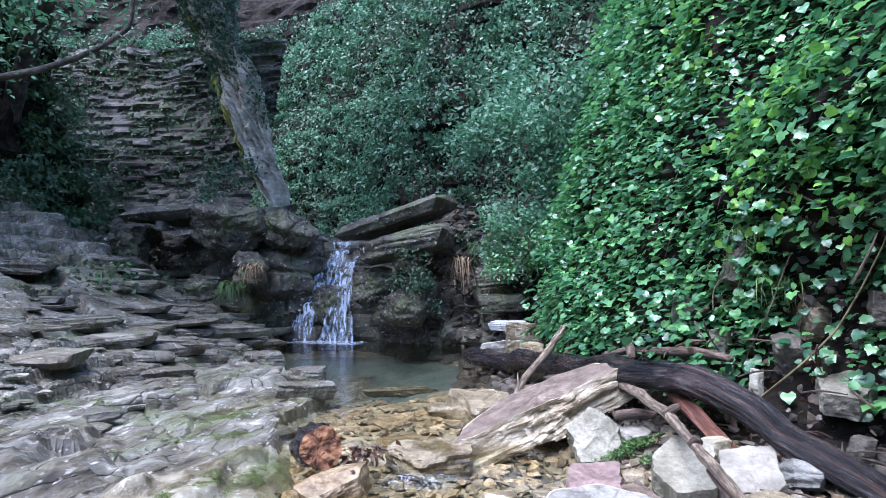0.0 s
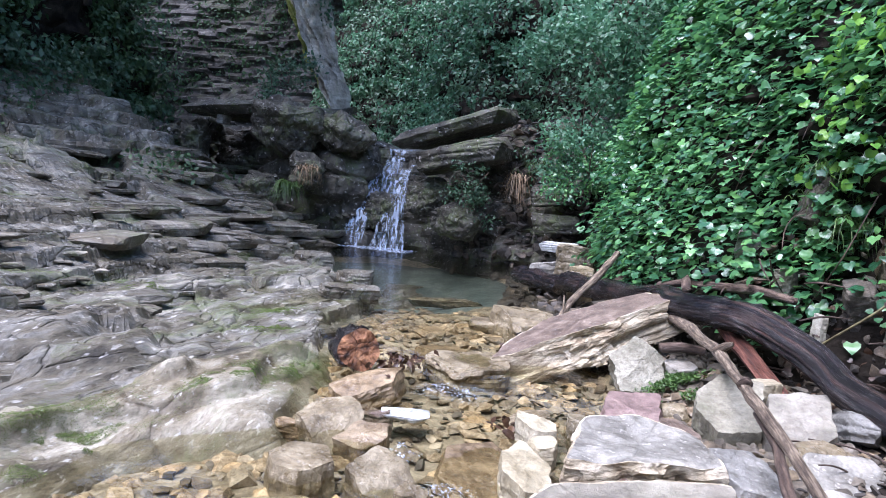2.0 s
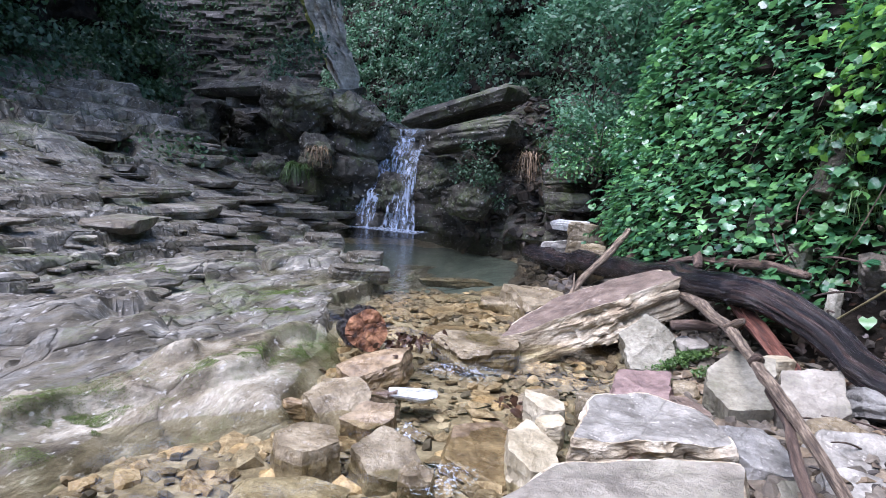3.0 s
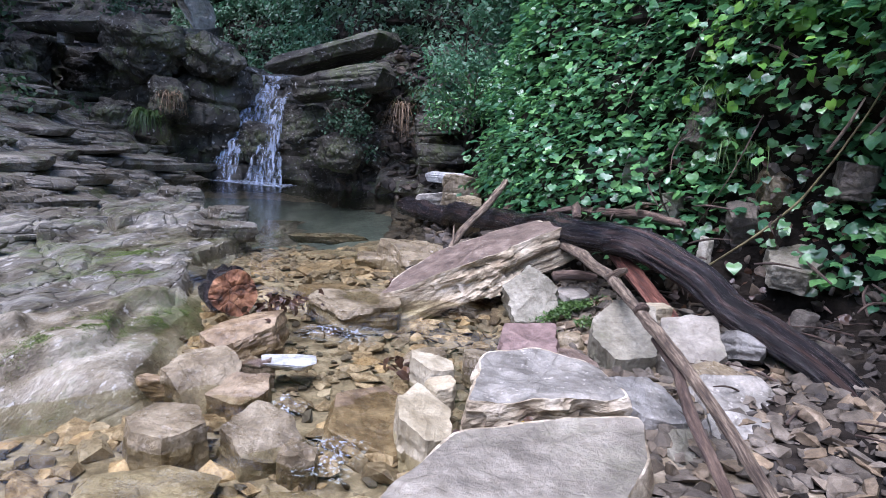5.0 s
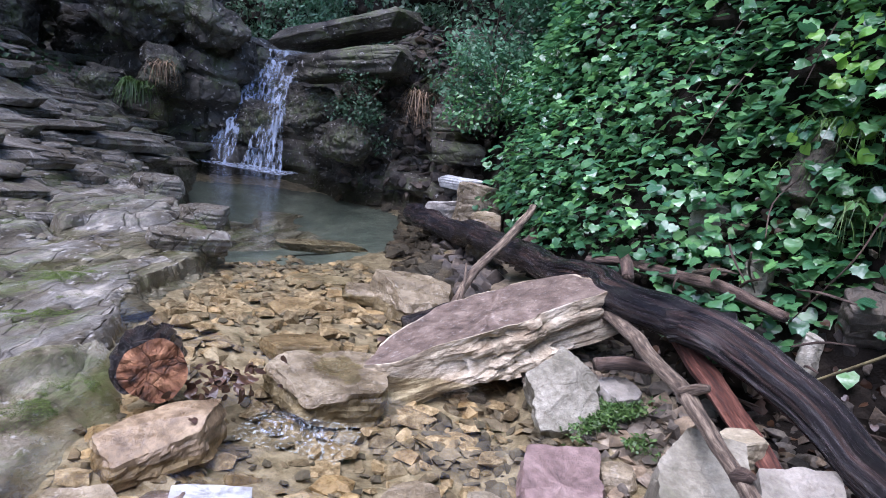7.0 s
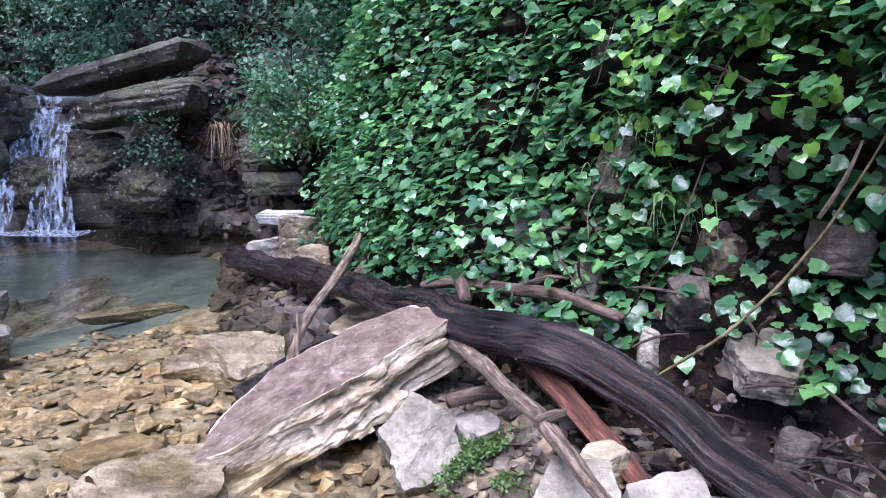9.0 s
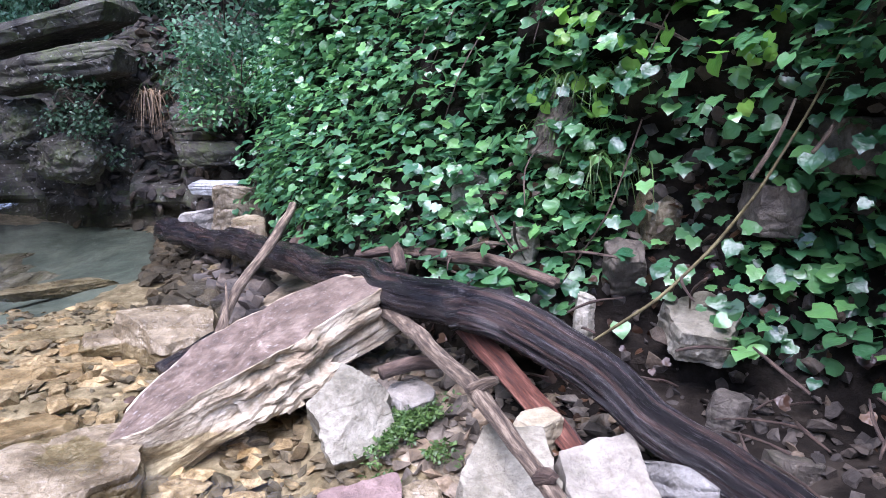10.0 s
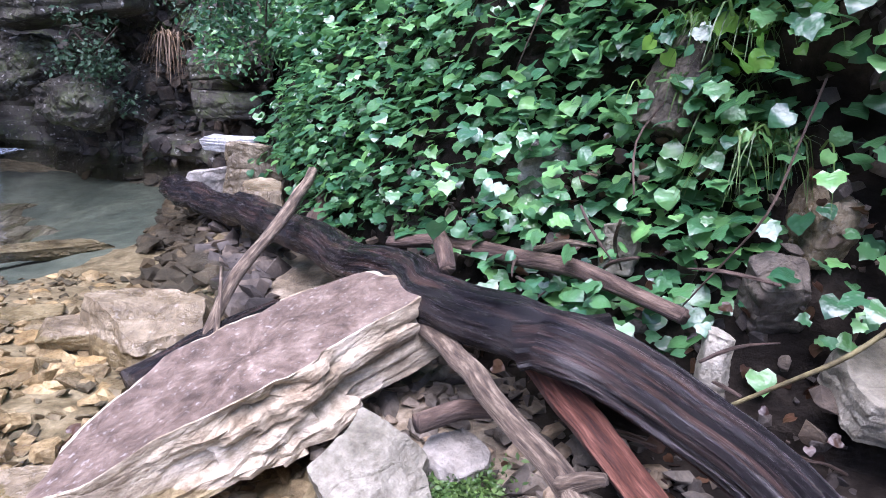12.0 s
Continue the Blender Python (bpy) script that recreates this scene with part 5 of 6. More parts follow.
cover("slope_shrub_leaves", left_slope, 12000, (0.08, 0.18), SHRUB, "green shrubs on the shaded slope", lambda c: seen_slope(c) & clumps(c, 63, 0.0, 0.5), (0.1, 0.9))
cover("ledge_leaves", ledges, 13000, (0.05, 0.12), DARKLEAF, "ivy and moss spreading over the upper ledges", lambda c: (c[:, 2] > 0.95) & (c[:, 1] < 14.5) & (c[:, 0] > -8.5) & clumps(c, 64, 0.25 - 0.35 * step(2.0, 3.2, c[:, 2]), 0.9), (0.0, 0.15))
cover("ledge_shrub_leaves", ledges, 9000, (0.06, 0.13), SHRUB, "green undergrowth creeping down the upper ledges", lambda c: (c[:, 2] > 2.5) & (c[:, 1] < 14.5) & (c[:, 0] > -9.0) & clumps(c, 68, 0.0, 0.7), (0.0, 0.4))
cover("cliff_leaves", cliff, 9000, (0.06, 0.14), DARKLEAF, "small plants growing on the cliff steps", lambda c: (clumps(c, 65, 0.4, 0.7) | ((c[:, 0] < -6.2) & clumps(c, 66, -0.5, 0.7)) | (c[:, 2] > 7.0)) & (c[:, 2] > 2.4), (0.0, 0.4))
cover("rib_leaves", rib, 7000, (0.06, 0.15), SHRUB, "creepers hanging down over the rock rib", lambda c: ((c[:, 2] > 5.6 + 0.8 * np.sin(c[:, 0] * 5)) & (c[:, 0] > -4.6 - 0.35 * (c[:, 2] - 5.6))) | (c[:, 2] > 7.2), (0.0, 0.3))
cover("rear_leaves", gorge_rear, 5000, (0.12, 0.25), SHRUB, "undergrowth at the rear of the gorge", lambda c: c[:, 2] > -0.3, (0.0, 0.4))


# ---- trees ----
def tree(name, base, top, radius, crown_at, crown_size, leaves, leaf, mat, label, seed, limbs=5):
    r = random.Random(seed)
    g = np.random.default_rng(seed)
    ob = tagged(empty(name, *base), label, "tree")
    b = Vector(base)
    t, c = Vector(top) - b, Vector(crown_at) - b
    limb("trunk", [(0, 0, 0), tuple(t * 0.5 + Vector((0.15, -0.1, 0))), tuple(t)], [radius, radius * 0.8, radius * 0.45], BARK, ob, sides=14, gap=0.2, groove=0.2, seed=seed)
    places = []
    for i in range(limbs):
        start = t * r.uniform(0.55, 0.95)
        out = c + Vector([r.uniform(-0.75, 0.75) * s for s in crown_size])
        mid = start.lerp(out, 0.5) + Vector((r.uniform(-0.3, 0.3), r.uniform(-0.3, 0.3), 0.3))
        limb("limb", [tuple(start), tuple(mid), tuple(out)], [radius * 0.35, radius * 0.22, radius * 0.06], BARK, ob, sides=7, gap=0.2, groove=0.2, seed=seed + i + 1)
        places += [np.array(start.lerp(out, f)) for f in (0.7, 0.85, 1.0)]
    clump = np.array(places + [np.array(c) + g.normal(0, 0.45, 3) * np.array(crown_size) for _ in range(26)])
    at = clump[g.integers(0, len(clump), leaves)] + g.normal(0, 0.16, (leaves, 3)) * np.array(crown_size) * np.array([1, 1, 0.7])
    n = g.normal(0, 0.6, (leaves, 3)) + np.array([0, 0, 1.0])
    V, F = scatter(SMALL_V, SMALL_F, at, turned(n / np.linalg.norm(n, axis=1)[:, None], 1.5, g, 0.3), g.uniform(*leaf, leaves))
    child(new("crown", mesh_of("crown", V, F, mat, True)), ob)
    return ob


tree("ivied_tree", (-4.9, 18.3, 5.0), (-5.1, 18.4, 12.0), 0.15, (-4.5, 15.5, 12.5), (5.0, 3.5, 2.0), 14000, (0.16, 0.3), SHRUB, "tall tree with an ivy-clad trunk", 71)
# Two trees out of view, added so that their crowns shade cliff and ledges.
tree("slope_shade_tree", (-6.5, 12.0, 4.0), (-5.5, 11.0, 9.0), 0.22, (-4.5, 11.0, 9.0), (3.0, 3.0, 1.6), 6500, (0.12, 0.24), SHRUB, "unseen leafy tree added to shade the slope and ledges", 72)
tree("slope_shade_tree", (-5.5, 6.5, 4.0), (-5.0, 7.0, 8.5), 0.2, (-4.5, 7.5, 8.0), (3.0, 3.0, 1.6), 6500, (0.12, 0.24), SHRUB, "unseen leafy tree added to shade the slope and ledges", 73)

# Added tree: its crown, set above the view, blocks light from the falls.
tree("gorge_shade_tree", (-7.2, 13.8, 4.5), (-4.0, 12.8, 9.5), 0.2, (-1.6, 12.4, 10.0), (3.4, 2.6, 1.1), 5500, (0.14, 0.28), SHRUB, "leafy tree added with its crown out of view to shade the falls", 74)

g = np.random.default_rng(77)
a, h = g.uniform(0, 6.28, 2600), g.uniform(0, 8, 2600)
at = np.c_[-4.9 - 0.03 * h + (0.2 + 0.12 * g.random(2600)) * np.cos(a), 18.3 + 0.0125 * h + (0.2 + 0.12 * g.random(2600)) * np.sin(a), 5.0 + h]
n = np.c_[np.cos(a), np.sin(a), 0.4 * np.ones(2600)]
V, F = scatter(SMALL_V, SMALL_F, at, turned(n / np.linalg.norm(n, axis=1)[:, None], 0.8, g, 0.4), g.uniform(0.07, 0.14, 2600))
tagged(new("trunk_ivy", mesh_of("trunk_ivy", V, F, SHRUB_PALE, True)), "blue-green ivy wrapped round a tall trunk", "ivy", kind="stuff")

# ---- loose rubble and pebbles ----
def pebble_mesh(seed, flat=0.5):
    r = random.Random(seed)
    bm = bmesh.new()
    for _ in range(13):
        v = Vector((r.gauss(0, 1), r.gauss(0, 1), r.gauss(0, 1))).normalized()
        bm.verts.new((v.x * 0.5 * r.uniform(0.85, 1.1), v.y * 0.36 * r.uniform(0.85, 1.1), v.z * 0.5 * flat))
    hull = bmesh.ops.convex_hull(bm, input=bm.verts)
    bmesh.ops.delete(bm, geom=list({g for g in hull["geom_interior"] + hull["geom_unused"] if isinstance(g, bmesh.types.BMVert)}), context="VERTS")
    bmesh.ops.recalc_face_normals(bm, faces=bm.faces)
    bmesh.ops.triangulate(bm, faces=bm.faces)
    me = bpy.data.meshes.new("pebble")
    bm.to_mesh(me)
    bm.free()
    me.materials.append(PEBBLE)
    return me


PEBBLE_ISLAND = material("ochre_bed_stone", [(0.1, 0.072, 0.04), (0.22, 0.174, 0.11), (0.38, 0.32, 0.225)], 6, (0.15, 0.5), 0.3, 60, island=0.35)
SHAPES = [pebble_mesh(i, 0.3 if i % 3 else 0.5) for i in range(8)]


def shape_arrays(me):
    v, f = np.empty(len(me.vertices) * 3), np.empty(len(me.polygons) * 3, int)
    me.vertices.foreach_get("co", v)
    me.polygons.foreach_get("vertices", f)
    return v.reshape(-1, 3), f.reshape(-1, 3)


def rubble(name, xy, sizes, height, mat, label, sink=0.15, lean=0.35, parent=None):
    at = np.c_[xy, height(xy[:, 0], xy[:, 1])]
    VV, FF, count = [], [], 0
    for k, me in enumerate(SHAPES):
        mine = np.arange(len(at)) % len(SHAPES) == k
        n = np.tile(np.array([0.0, 0.0, 1.0]), (mine.sum(), 1))
        places = at[mine].copy()
        places[:, 2] += sizes[mine] * (0.25 - sink)
        V, F = scatter(*shape_arrays(me), places, turned(n, 40.0, rng, lean), sizes[mine])
        VV.append(V)
        FF.append(F + count)
        count += len(V)
    ob = tagged(new(name, mesh_of(name, np.concatenate(VV), np.concatenate(FF), mat, False)), label, "rubble", kind="stuff")
    return ob


def spread(count, x0, x1, y0, y1, keep):
    xy = np.c_[rng.uniform(x0, x1, count * 4), rng.uniform(y0, y1, count * 4)]
    return xy[keep(xy[:, 0], xy[:, 1])][:count]


def right_of_bank(x, y):
    return x - np.interp(y, BANK_Y, BANK_X)


def bank_ground(x, y):
    return bed_height(x, y)


xy = spread(2800, 4.6, 6.9, 3.0, 9.0, lambda x, y: (right_of_bank(x, y) > -0.25) & (x < np.interp(y, (3, 5.8, 7.3, 8.6, 9.0), (7.0, 6.8, 6.35, 5.4, 5.2))))
rubble("bank_rubble", xy, rng.uniform(0.03, 0.16, len(xy)) ** 1.0, bank_ground, RUBBLE, "small broken stones strewn over the bank")
xy = spread(900, 1.0, 4.6, 9.0, 15.2, lambda x, y: (right_of_bank(x, y) > -0.2) & (right_of_bank(x, y) < 1.0))
rubble("shore_rubble", xy, rng.uniform(0.06, 0.3, len(xy)), bank_ground, RUBBLE_SHADED, "broken stones along the pool's shore, in the shade-darkened rubble colour")
xy = spread(1600, 2.4, 5.4, 3.0, 10.5, lambda x, y: (right_of_bank(x, y) < 0.1) & (x > np.interp(y, SHORE_Y, SHORE_X) - 0.1))
rubble("gravel", xy, rng.uniform(0.02, 0.09, len(xy)), bank_ground, RUBBLE, "fine gravel under the shallow water", sink=0.05)
xy = spread(300, 2.8, 5.2, 5.2, 9.4, lambda x, y: (right_of_bank(x, y) < 0.15) & (x > np.interp(y, SHORE_Y, SHORE_X) + 0.05))
for i, (x, y) in enumerate(xy):
    s = random.uniform(0.08, 0.22)
    ob = new("pebble", SHAPES[i % len(SHAPES)])
    ob.matrix_world = pose(x, y, float(bed_height(x, y)) + 0.1 * s, random.uniform(-12, 12), random.uniform(-12, 12), random.uniform(0, 360)) @ Matrix.Diagonal((s, s, s, 1))
    child(ob, bed_ob)


xy = spread(900, 2.4, 5.3, 4.0, 10.6, lambda x, y: (right_of_bank(x, y) < 0.15) & (x > np.interp(y, SHORE_Y, SHORE_X)))
rubble("bed_stones", xy, rng.uniform(0.05, 0.2, len(xy)), bank_ground, PEBBLE_ISLAND, "flat ochre and buff stones on the stream bed", sink=0.22, lean=0.15)
p, nrm = sheet_points(ivy_bank, 2600, rng, lambda c: (c[:, 2] < np.where(c[:, 1] < 8.0, 1.7, 0.9)) & (c[:, 1] > 5.0) & (c[:, 1] < 9.5))
VV, FF, total = [], [], 0
for k, me in enumerate(SHAPES):
    mine = np.arange(len(p)) % len(SHAPES) == k
    V, F = scatter(*shape_arrays(me), p[mine], turned(nrm[mine], 3.0, rng, 0.6), 0.02 + 0.11 * rng.random(mine.sum()) ** 2)
    VV.append(V)
    FF.append(F + total)
    total += len(V)
tagged(new("bank_scree", mesh_of("bank_scree", np.concatenate(VV), np.concatenate(FF), RUBBLE_SHADED)), "stones and clods sticking out of the bank, darkened for its shade", "rubble", kind="stuff")
p, nrm = sheet_points(bpy.data.objects["outcrop"], 1100, rng, lambda c: c[:, 0] > 1.2)
VV, FF, total = [], [], 0
for k, me in enumerate(SHAPES):
    mine = np.arange(len(p)) % len(SHAPES) == k
    V, F = scatter(*shape_arrays(me), p[mine], turned(nrm[mine] * 0.5 + np.array([0, 0, 0.7]), 3.0, rng, 0.4), rng.uniform(0.06, 0.36, mine.sum()))
    VV.append(V)
    FF.append(F + total)
    total += len(V)
tagged(new("outcrop_scree", mesh_of("outcrop_scree", np.concatenate(VV), np.concatenate(FF), RUBBLE_SHADED)), "loose brown stones over the crumbling outcrop", "rubble", kind="stuff")
for i in range(26):
    y = random.uniform(6.2, 8.4)
    x = float(np.interp(y, [b for a, b in IVY_LINE], [a for a, b in IVY_LINE])) - 0.05
    z = random.uniform(0.2, 0.8)
    a, l = random.uniform(0, 6.28), random.uniform(0.15, 0.4)
    d = Vector((0.4 * math.cos(a), math.sin(a), random.uniform(-0.6, 0.6))).normalized() * l
    c = Vector((x + 0.3 * z - 0.05, y, z))
    tagged(limb("root_twig", [tuple(c - d / 2), tuple(c + Vector((-0.03, 0, 0.02))), tuple(c + d / 2)], [0.005, 0.007, 0.003], DARK_BRANCH, sides=5, gap=0.04, seed=200 + i), "thin dead root twig on the bank", "twig", "twigs on the bank")

# ---- single ivy leaves on the near bank ----
leaf_me = mesh_of("leaf", LEAF_V, LEAF_F, IVY_SINGLE, True)
p, nrm = sheet_points(ivy_bank, 300, rng, lambda c: (c[:, 1] > 6.0) & (c[:, 1] < 8.1) & (c[:, 2] > 0.35) & (c[:, 2] < 2.1))
n = nrm + np.array([0, 0, 1.4])
n /= np.linalg.norm(n, axis=1)[:, None]
turns = turned(n, 0.5, rng, 0.35)
for q, r3, away in zip(p, turns, rng.uniform(0.03, 0.22, len(p))):
    ob = new("leaf", leaf_me)
    s = random.uniform(0.042, 0.085)
    ob.matrix_world = Matrix.Translation(Vector(q) + Vector(r3[:, 2]) * away) @ Matrix(r3.tolist()).to_4x4() @ Matrix.Diagonal((s, s, s, 1))
    child(ob, ivy_thing)
    ob.matrix_parent_inverse = Matrix.Translation((-5.6, -8.4, -0.4))

# ---- stems, twigs and grass ----
STEM = material("green_brown_stem", [(0.06, 0.05, 0.02), (0.12, 0.1, 0.04), (0.2, 0.18, 0.08)], 12, (0.5, 0.8), 0.3, 40)
tagged(limb("bramble_stem", [(6.12, 7.55, 0.42), (6.33, 7.38, 0.66), (6.52, 7.34, 0.88), (6.6, 7.25, 1.08), (6.72, 7.2, 1.36), (6.8, 7.1, 1.7)], [0.006, 0.007, 0.007, 0.006, 0.005, 0.003], STEM, sides=7, gap=0.04, seed=31), "long green bramble stem climbing the bank", "stem")
tagged(limb("pale_twig", [(6.57, 7.24, 1.14), (6.64, 7.22, 1.28), (6.7, 7.24, 1.42)], [0.009, 0.01, 0.006], BRANCH_WOOD, sides=6, gap=0.04, seed=32), "bleached dry twig among the ivy", "twig", "twigs on the bank")
tagged(limb("pale_twig", [(6.7, 7.12, 1.24), (6.76, 7.1, 1.33), (6.8, 7.12, 1.43)], [0.008, 0.009, 0.005], BRANCH_WOOD, sides=6, gap=0.04, seed=33), "bleached dry twig among the ivy", "twig", "twigs on the bank")
tagged(limb("pale_twig", [(6.2, 7.95, 1.8), (6.4, 7.75, 1.72), (6.52, 7.6, 1.62)], [0.006, 0.008, 0.006], BRANCH_WOOD, sides=6, gap=0.04, seed=34), "bleached dry twig among the ivy", "twig", "twigs on the bank")
for i in range(9):
    y = random.uniform(6.3, 9.5)
    x = float(np.interp(y, [b for a, b in IVY_LINE], [a for a, b in IVY_LINE]))
    z = random.uniform(1.0, 2.4)
    reach = random.uniform(0.3, 0.8)
    pts = [(x + 0.3 * z + 0.02, y + 0.05 * z, z), (x + 0.3 * z - 0.14, y - 0.05, z - reach * 0.5), (x + 0.3 * (z - reach) - 0.05, y + random.uniform(-0.2, 0.2), z - reach)]
    tagged(limb("vine", pts, [0.004, 0.004, 0.003], DARK_BRANCH, sides=5, gap=0.05, seed=40 + i), "thin brown hanging vine on the bank", "vine", "vines on the bank")


def tuft(name, x, y, z, blades, length, width, mat, label, droop=0.9, seed=0, spread_by=0.08):
    g = np.random.default_rng(seed)
    V, F = [], []
    for i in range(blades):
        a, l = g.uniform(0, 6.28), length * g.uniform(0.55, 1.1)
        out = g.uniform(0.2, 0.7)
        at = g.normal(0, spread_by, 3) * np.array([1, 1, 0.3])
        for k in range(5):
            t = k / 4
            c = at + np.array([math.cos(a) * out * t * l, math.sin(a) * out * t * l, l * (0.75 * t - droop * t * t)])
            w = width * (1 - t * 0.9) / 2
            side = np.array([-math.sin(a), math.cos(a), 0]) * w
            V += [c - side, c + side]
        o = i * 10
        F += [(o + 2 * k, o + 2 * k + 1, o + 2 * k + 3, o + 2 * k + 2) for k in range(4)]
    ob = new(name, mesh_of(name, np.array(V), np.array(F), mat, True))
    ob.location = (x, y, z)
    return tagged(ob, label, "grass", kind="")


tuft("dry_grass", 2.45, 14.75, 1.55, 90, 0.7, 0.02, DRY, "tuft of dead brown grass hanging from the bank", 1.5, 1)
tuft("dry_grass", -1.05, 13.5, 1.4, 70, 0.5, 0.022, DRY, "tuft of dead brown grass on the boulder", 1.4, 2)
tuft("grass_tuft", -1.4, 13.35, 1.05, 120, 0.7, 0.026, GRASS, "long green grass tuft hanging over the ledges", 1.2, 3)
tuft("grass_tuft", 6.3, 7.95, 1.15, 90, 0.34, 0.012, GRASS, "green grass tuft hanging from the bank", 1.3, 4)
tuft("grass_tuft", 6.25, 8.05, 1.5, 70, 0.3, 0.012, GRASS, "green grass tuft hanging from the bank", 1.2, 5, 0.1)
tuft("grass_tuft", 6.15, 8.1, 1.3, 50, 0.28, 0.01, GRASS, "green grass tuft hanging from the bank", 1.2, 6)
tuft("grass_tuft", 3.0, 14.5, 1.75, 80, 0.5, 0.02, GRASS, "green grass tuft on top of the bank", 1.0, 7, 0.2)


def moss_patch(name, x, y, wx, wy, count, height, label, mat=MOSS, size=(0.003, 0.008), seed=0, yaw=0.0):
    g = np.random.default_rng(seed)
    count = count * 5 if mat is MOSS else count
    a, b = g.normal(0, 0.42, count) * wx, g.normal(0, 0.42, count) * wy
    patchy = fbm(a * 9, b * 9, seed, 3, 71) > -0.12
    a, b = a[patchy], b[patchy]
    px, py = x + a * math.cos(yaw) - b * math.sin(yaw), y + a * math.sin(yaw) + b * math.cos(yaw)
    pz = height(px, py)
    at = np.c_[px, py, pz + g.uniform(-0.004, 0.006 if mat is MOSS else 0.012, len(a))][pz > -0.1]
    count = len(at)
    n = g.normal(0, 0.5, (count, 3)) + np.array([0, 0, 1.0])
    V, F = scatter(SMALL_V, SMALL_F, at, turned(n / np.linalg.norm(n, axis=1)[:, None], 2.0, g, 0.3), g.uniform(*size, count))
    tagged(new(name, mesh_of(name, V, F, mat, True)), label, "moss", kind="stuff")


moss_patch("moss", 3.08, 5.25, 0.22, 0.4, 7000, ledge_height, "soft green moss on the worn rock", seed=1)
moss_patch("moss", 2.55, 7.45, 0.2, 0.3, 4500, ledge_height, "soft green moss on the ledge", seed=2)
moss_patch("moss", 2.2, 8.0, 0.2, 0.4, 4500, ledge_height, "soft green moss on the ledge", seed=3)
moss_patch("moss", 3.2, 6.15, 0.1, 0.5, 3500, ledge_height, "soft green moss along the edge of the worn shelf", seed=8)
moss_patch("moss", 3.2, 6.85, 0.08, 0.3, 2500, ledge_height, "soft green moss along the edge of the worn shelf", seed=9)
moss_patch("moss", 1.3, 7.5, 0.3, 0.2, 2500, ledge_height, "soft green moss on the ledge", seed=4)
moss_patch("moss", 2.0, 9.9, 0.3, 0.2, 2500, lambda x, y: ledge_height(x, y) + 0.03, "soft green moss on the pool's edge", seed=5)
moss_patch("chickweed", 5.4, 7.48, 0.17, 0.24, 4500, lambda x, y: bed_height(x, y) + 0.07, "low green weed between the stones", GRASS, (0.014, 0.03), 6)
moss_patch("slope_grass", -3.2, 8.6, 0.8, 0.9, 3000, ledge_height, "green grass and moss on the upper slope", GRASS, (0.04, 0.1), 7)

# fallen leaves and debris by the log end and slabs
def litter(name, x, y, z, spread_by, count, mat, label, seed):
    g = np.random.default_rng(seed)
    at = np.c_[g.normal(x, spread_by, count), g.normal(y, spread_by * 1.2, count), g.uniform(z, z + 0.03, count)]
    n = g.normal(0, 0.5, (count, 3)) + np.array([0, 0, 1.0])
    V, F = scatter(LEAF_V, LEAF_F, at, turned(n / np.linalg.norm(n, axis=1)[:, None], 3.0, g, 0.2), g.uniform(0.025, 0.06, count))
    tagged(new(name, mesh_of(name, V, F, mat, True)), label, "leaf litter", kind="stuff")


DEADLEAF = leaf_material("dead_brown_leaf", (0.03, 0.014, 0.008), (0.13, 0.07, 0.035), 0.4, 0.15)
YELLOWLEAF = leaf_material("yellow_leaf", (0.35, 0.22, 0.02), (0.6, 0.42, 0.05), 0.45, 0.25)
litter("leaf_litter", 3.72, 7.15, -0.0, 0.12, 70, DEADLEAF, "wet dead leaves caught by the sawn log", 1)
litter("leaf_litter", 5.2, 5.86, 0.04, 0.08, 24, DEADLEAF, "dead leaves between two slabs", 2)
litter("yellow_leaves", 5.32, 5.84, 0.07, 0.03, 5, YELLOWLEAF, "bright yellow fallen leaves between two slabs", 3)
litter("leaf_litter", 4.62, 6.62, -0.08, 0.06, 22, DEADLEAF, "wet dead leaves in the stream", 4)
litter("leaf_litter", 4.28, 8.0, 0.03, 0.06, 16, DEADLEAF, "wet dead leaves beside the slab", 5)
litter("leaf_litter", 6.1, 7.6, 0.12, 0.2, 60, DEADLEAF, "dead leaves and bark scraps under the log", 6)

places, normals = sheet_points(ivy_bank, 600, rng, lambda c: (c[:, 2] < 1.1) & (c[:, 1] > 5.2) & (c[:, 1] < 8.6))
tagged(foliage("bank_litter", places, normals, rng.uniform(0.025, 0.06, 600), DEADLEAF, rng, (LEAF_V, LEAF_F), 0.6, 1.5, (0.0, 0.08), 0.6), "dead leaves and scraps clinging to the bank", "leaf litter", kind="stuff")
xy = spread(700, 5.9, 7.1, 5.6, 7.9, lambda x, y: right_of_bank(x, y) > 0.6)
rubble("bank_clods", xy, rng.uniform(0.02, 0.1, len(xy)), bank_ground, RUBBLE_SHADED, "stones and clods at the foot of the bank, darkened for its shade", lean=0.6)
for i in range(24):
    x, y, a, l = random.uniform(6.0, 6.8), random.uniform(6.0, 7.8), random.uniform(0, 6.28), random.uniform(0.1, 0.35)
    z = float(bed_height(x, y)) + 0.04
    d = Vector((math.cos(a), math.sin(a), random.uniform(-0.1, 0.3))) * l
    tagged(limb("ground_twig", [(x, y, z), (x + d.x * 0.5, y + d.y * 0.5, z + d.z * 0.5 + 0.02), (x + d.x, y + d.y, z + d.z)], [0.006, 0.005, 0.003], DARK_BRANCH, sides=5, gap=0.04, seed=300 + i), "thin dead twig on the stony ground", "twig", "twigs on the bank")

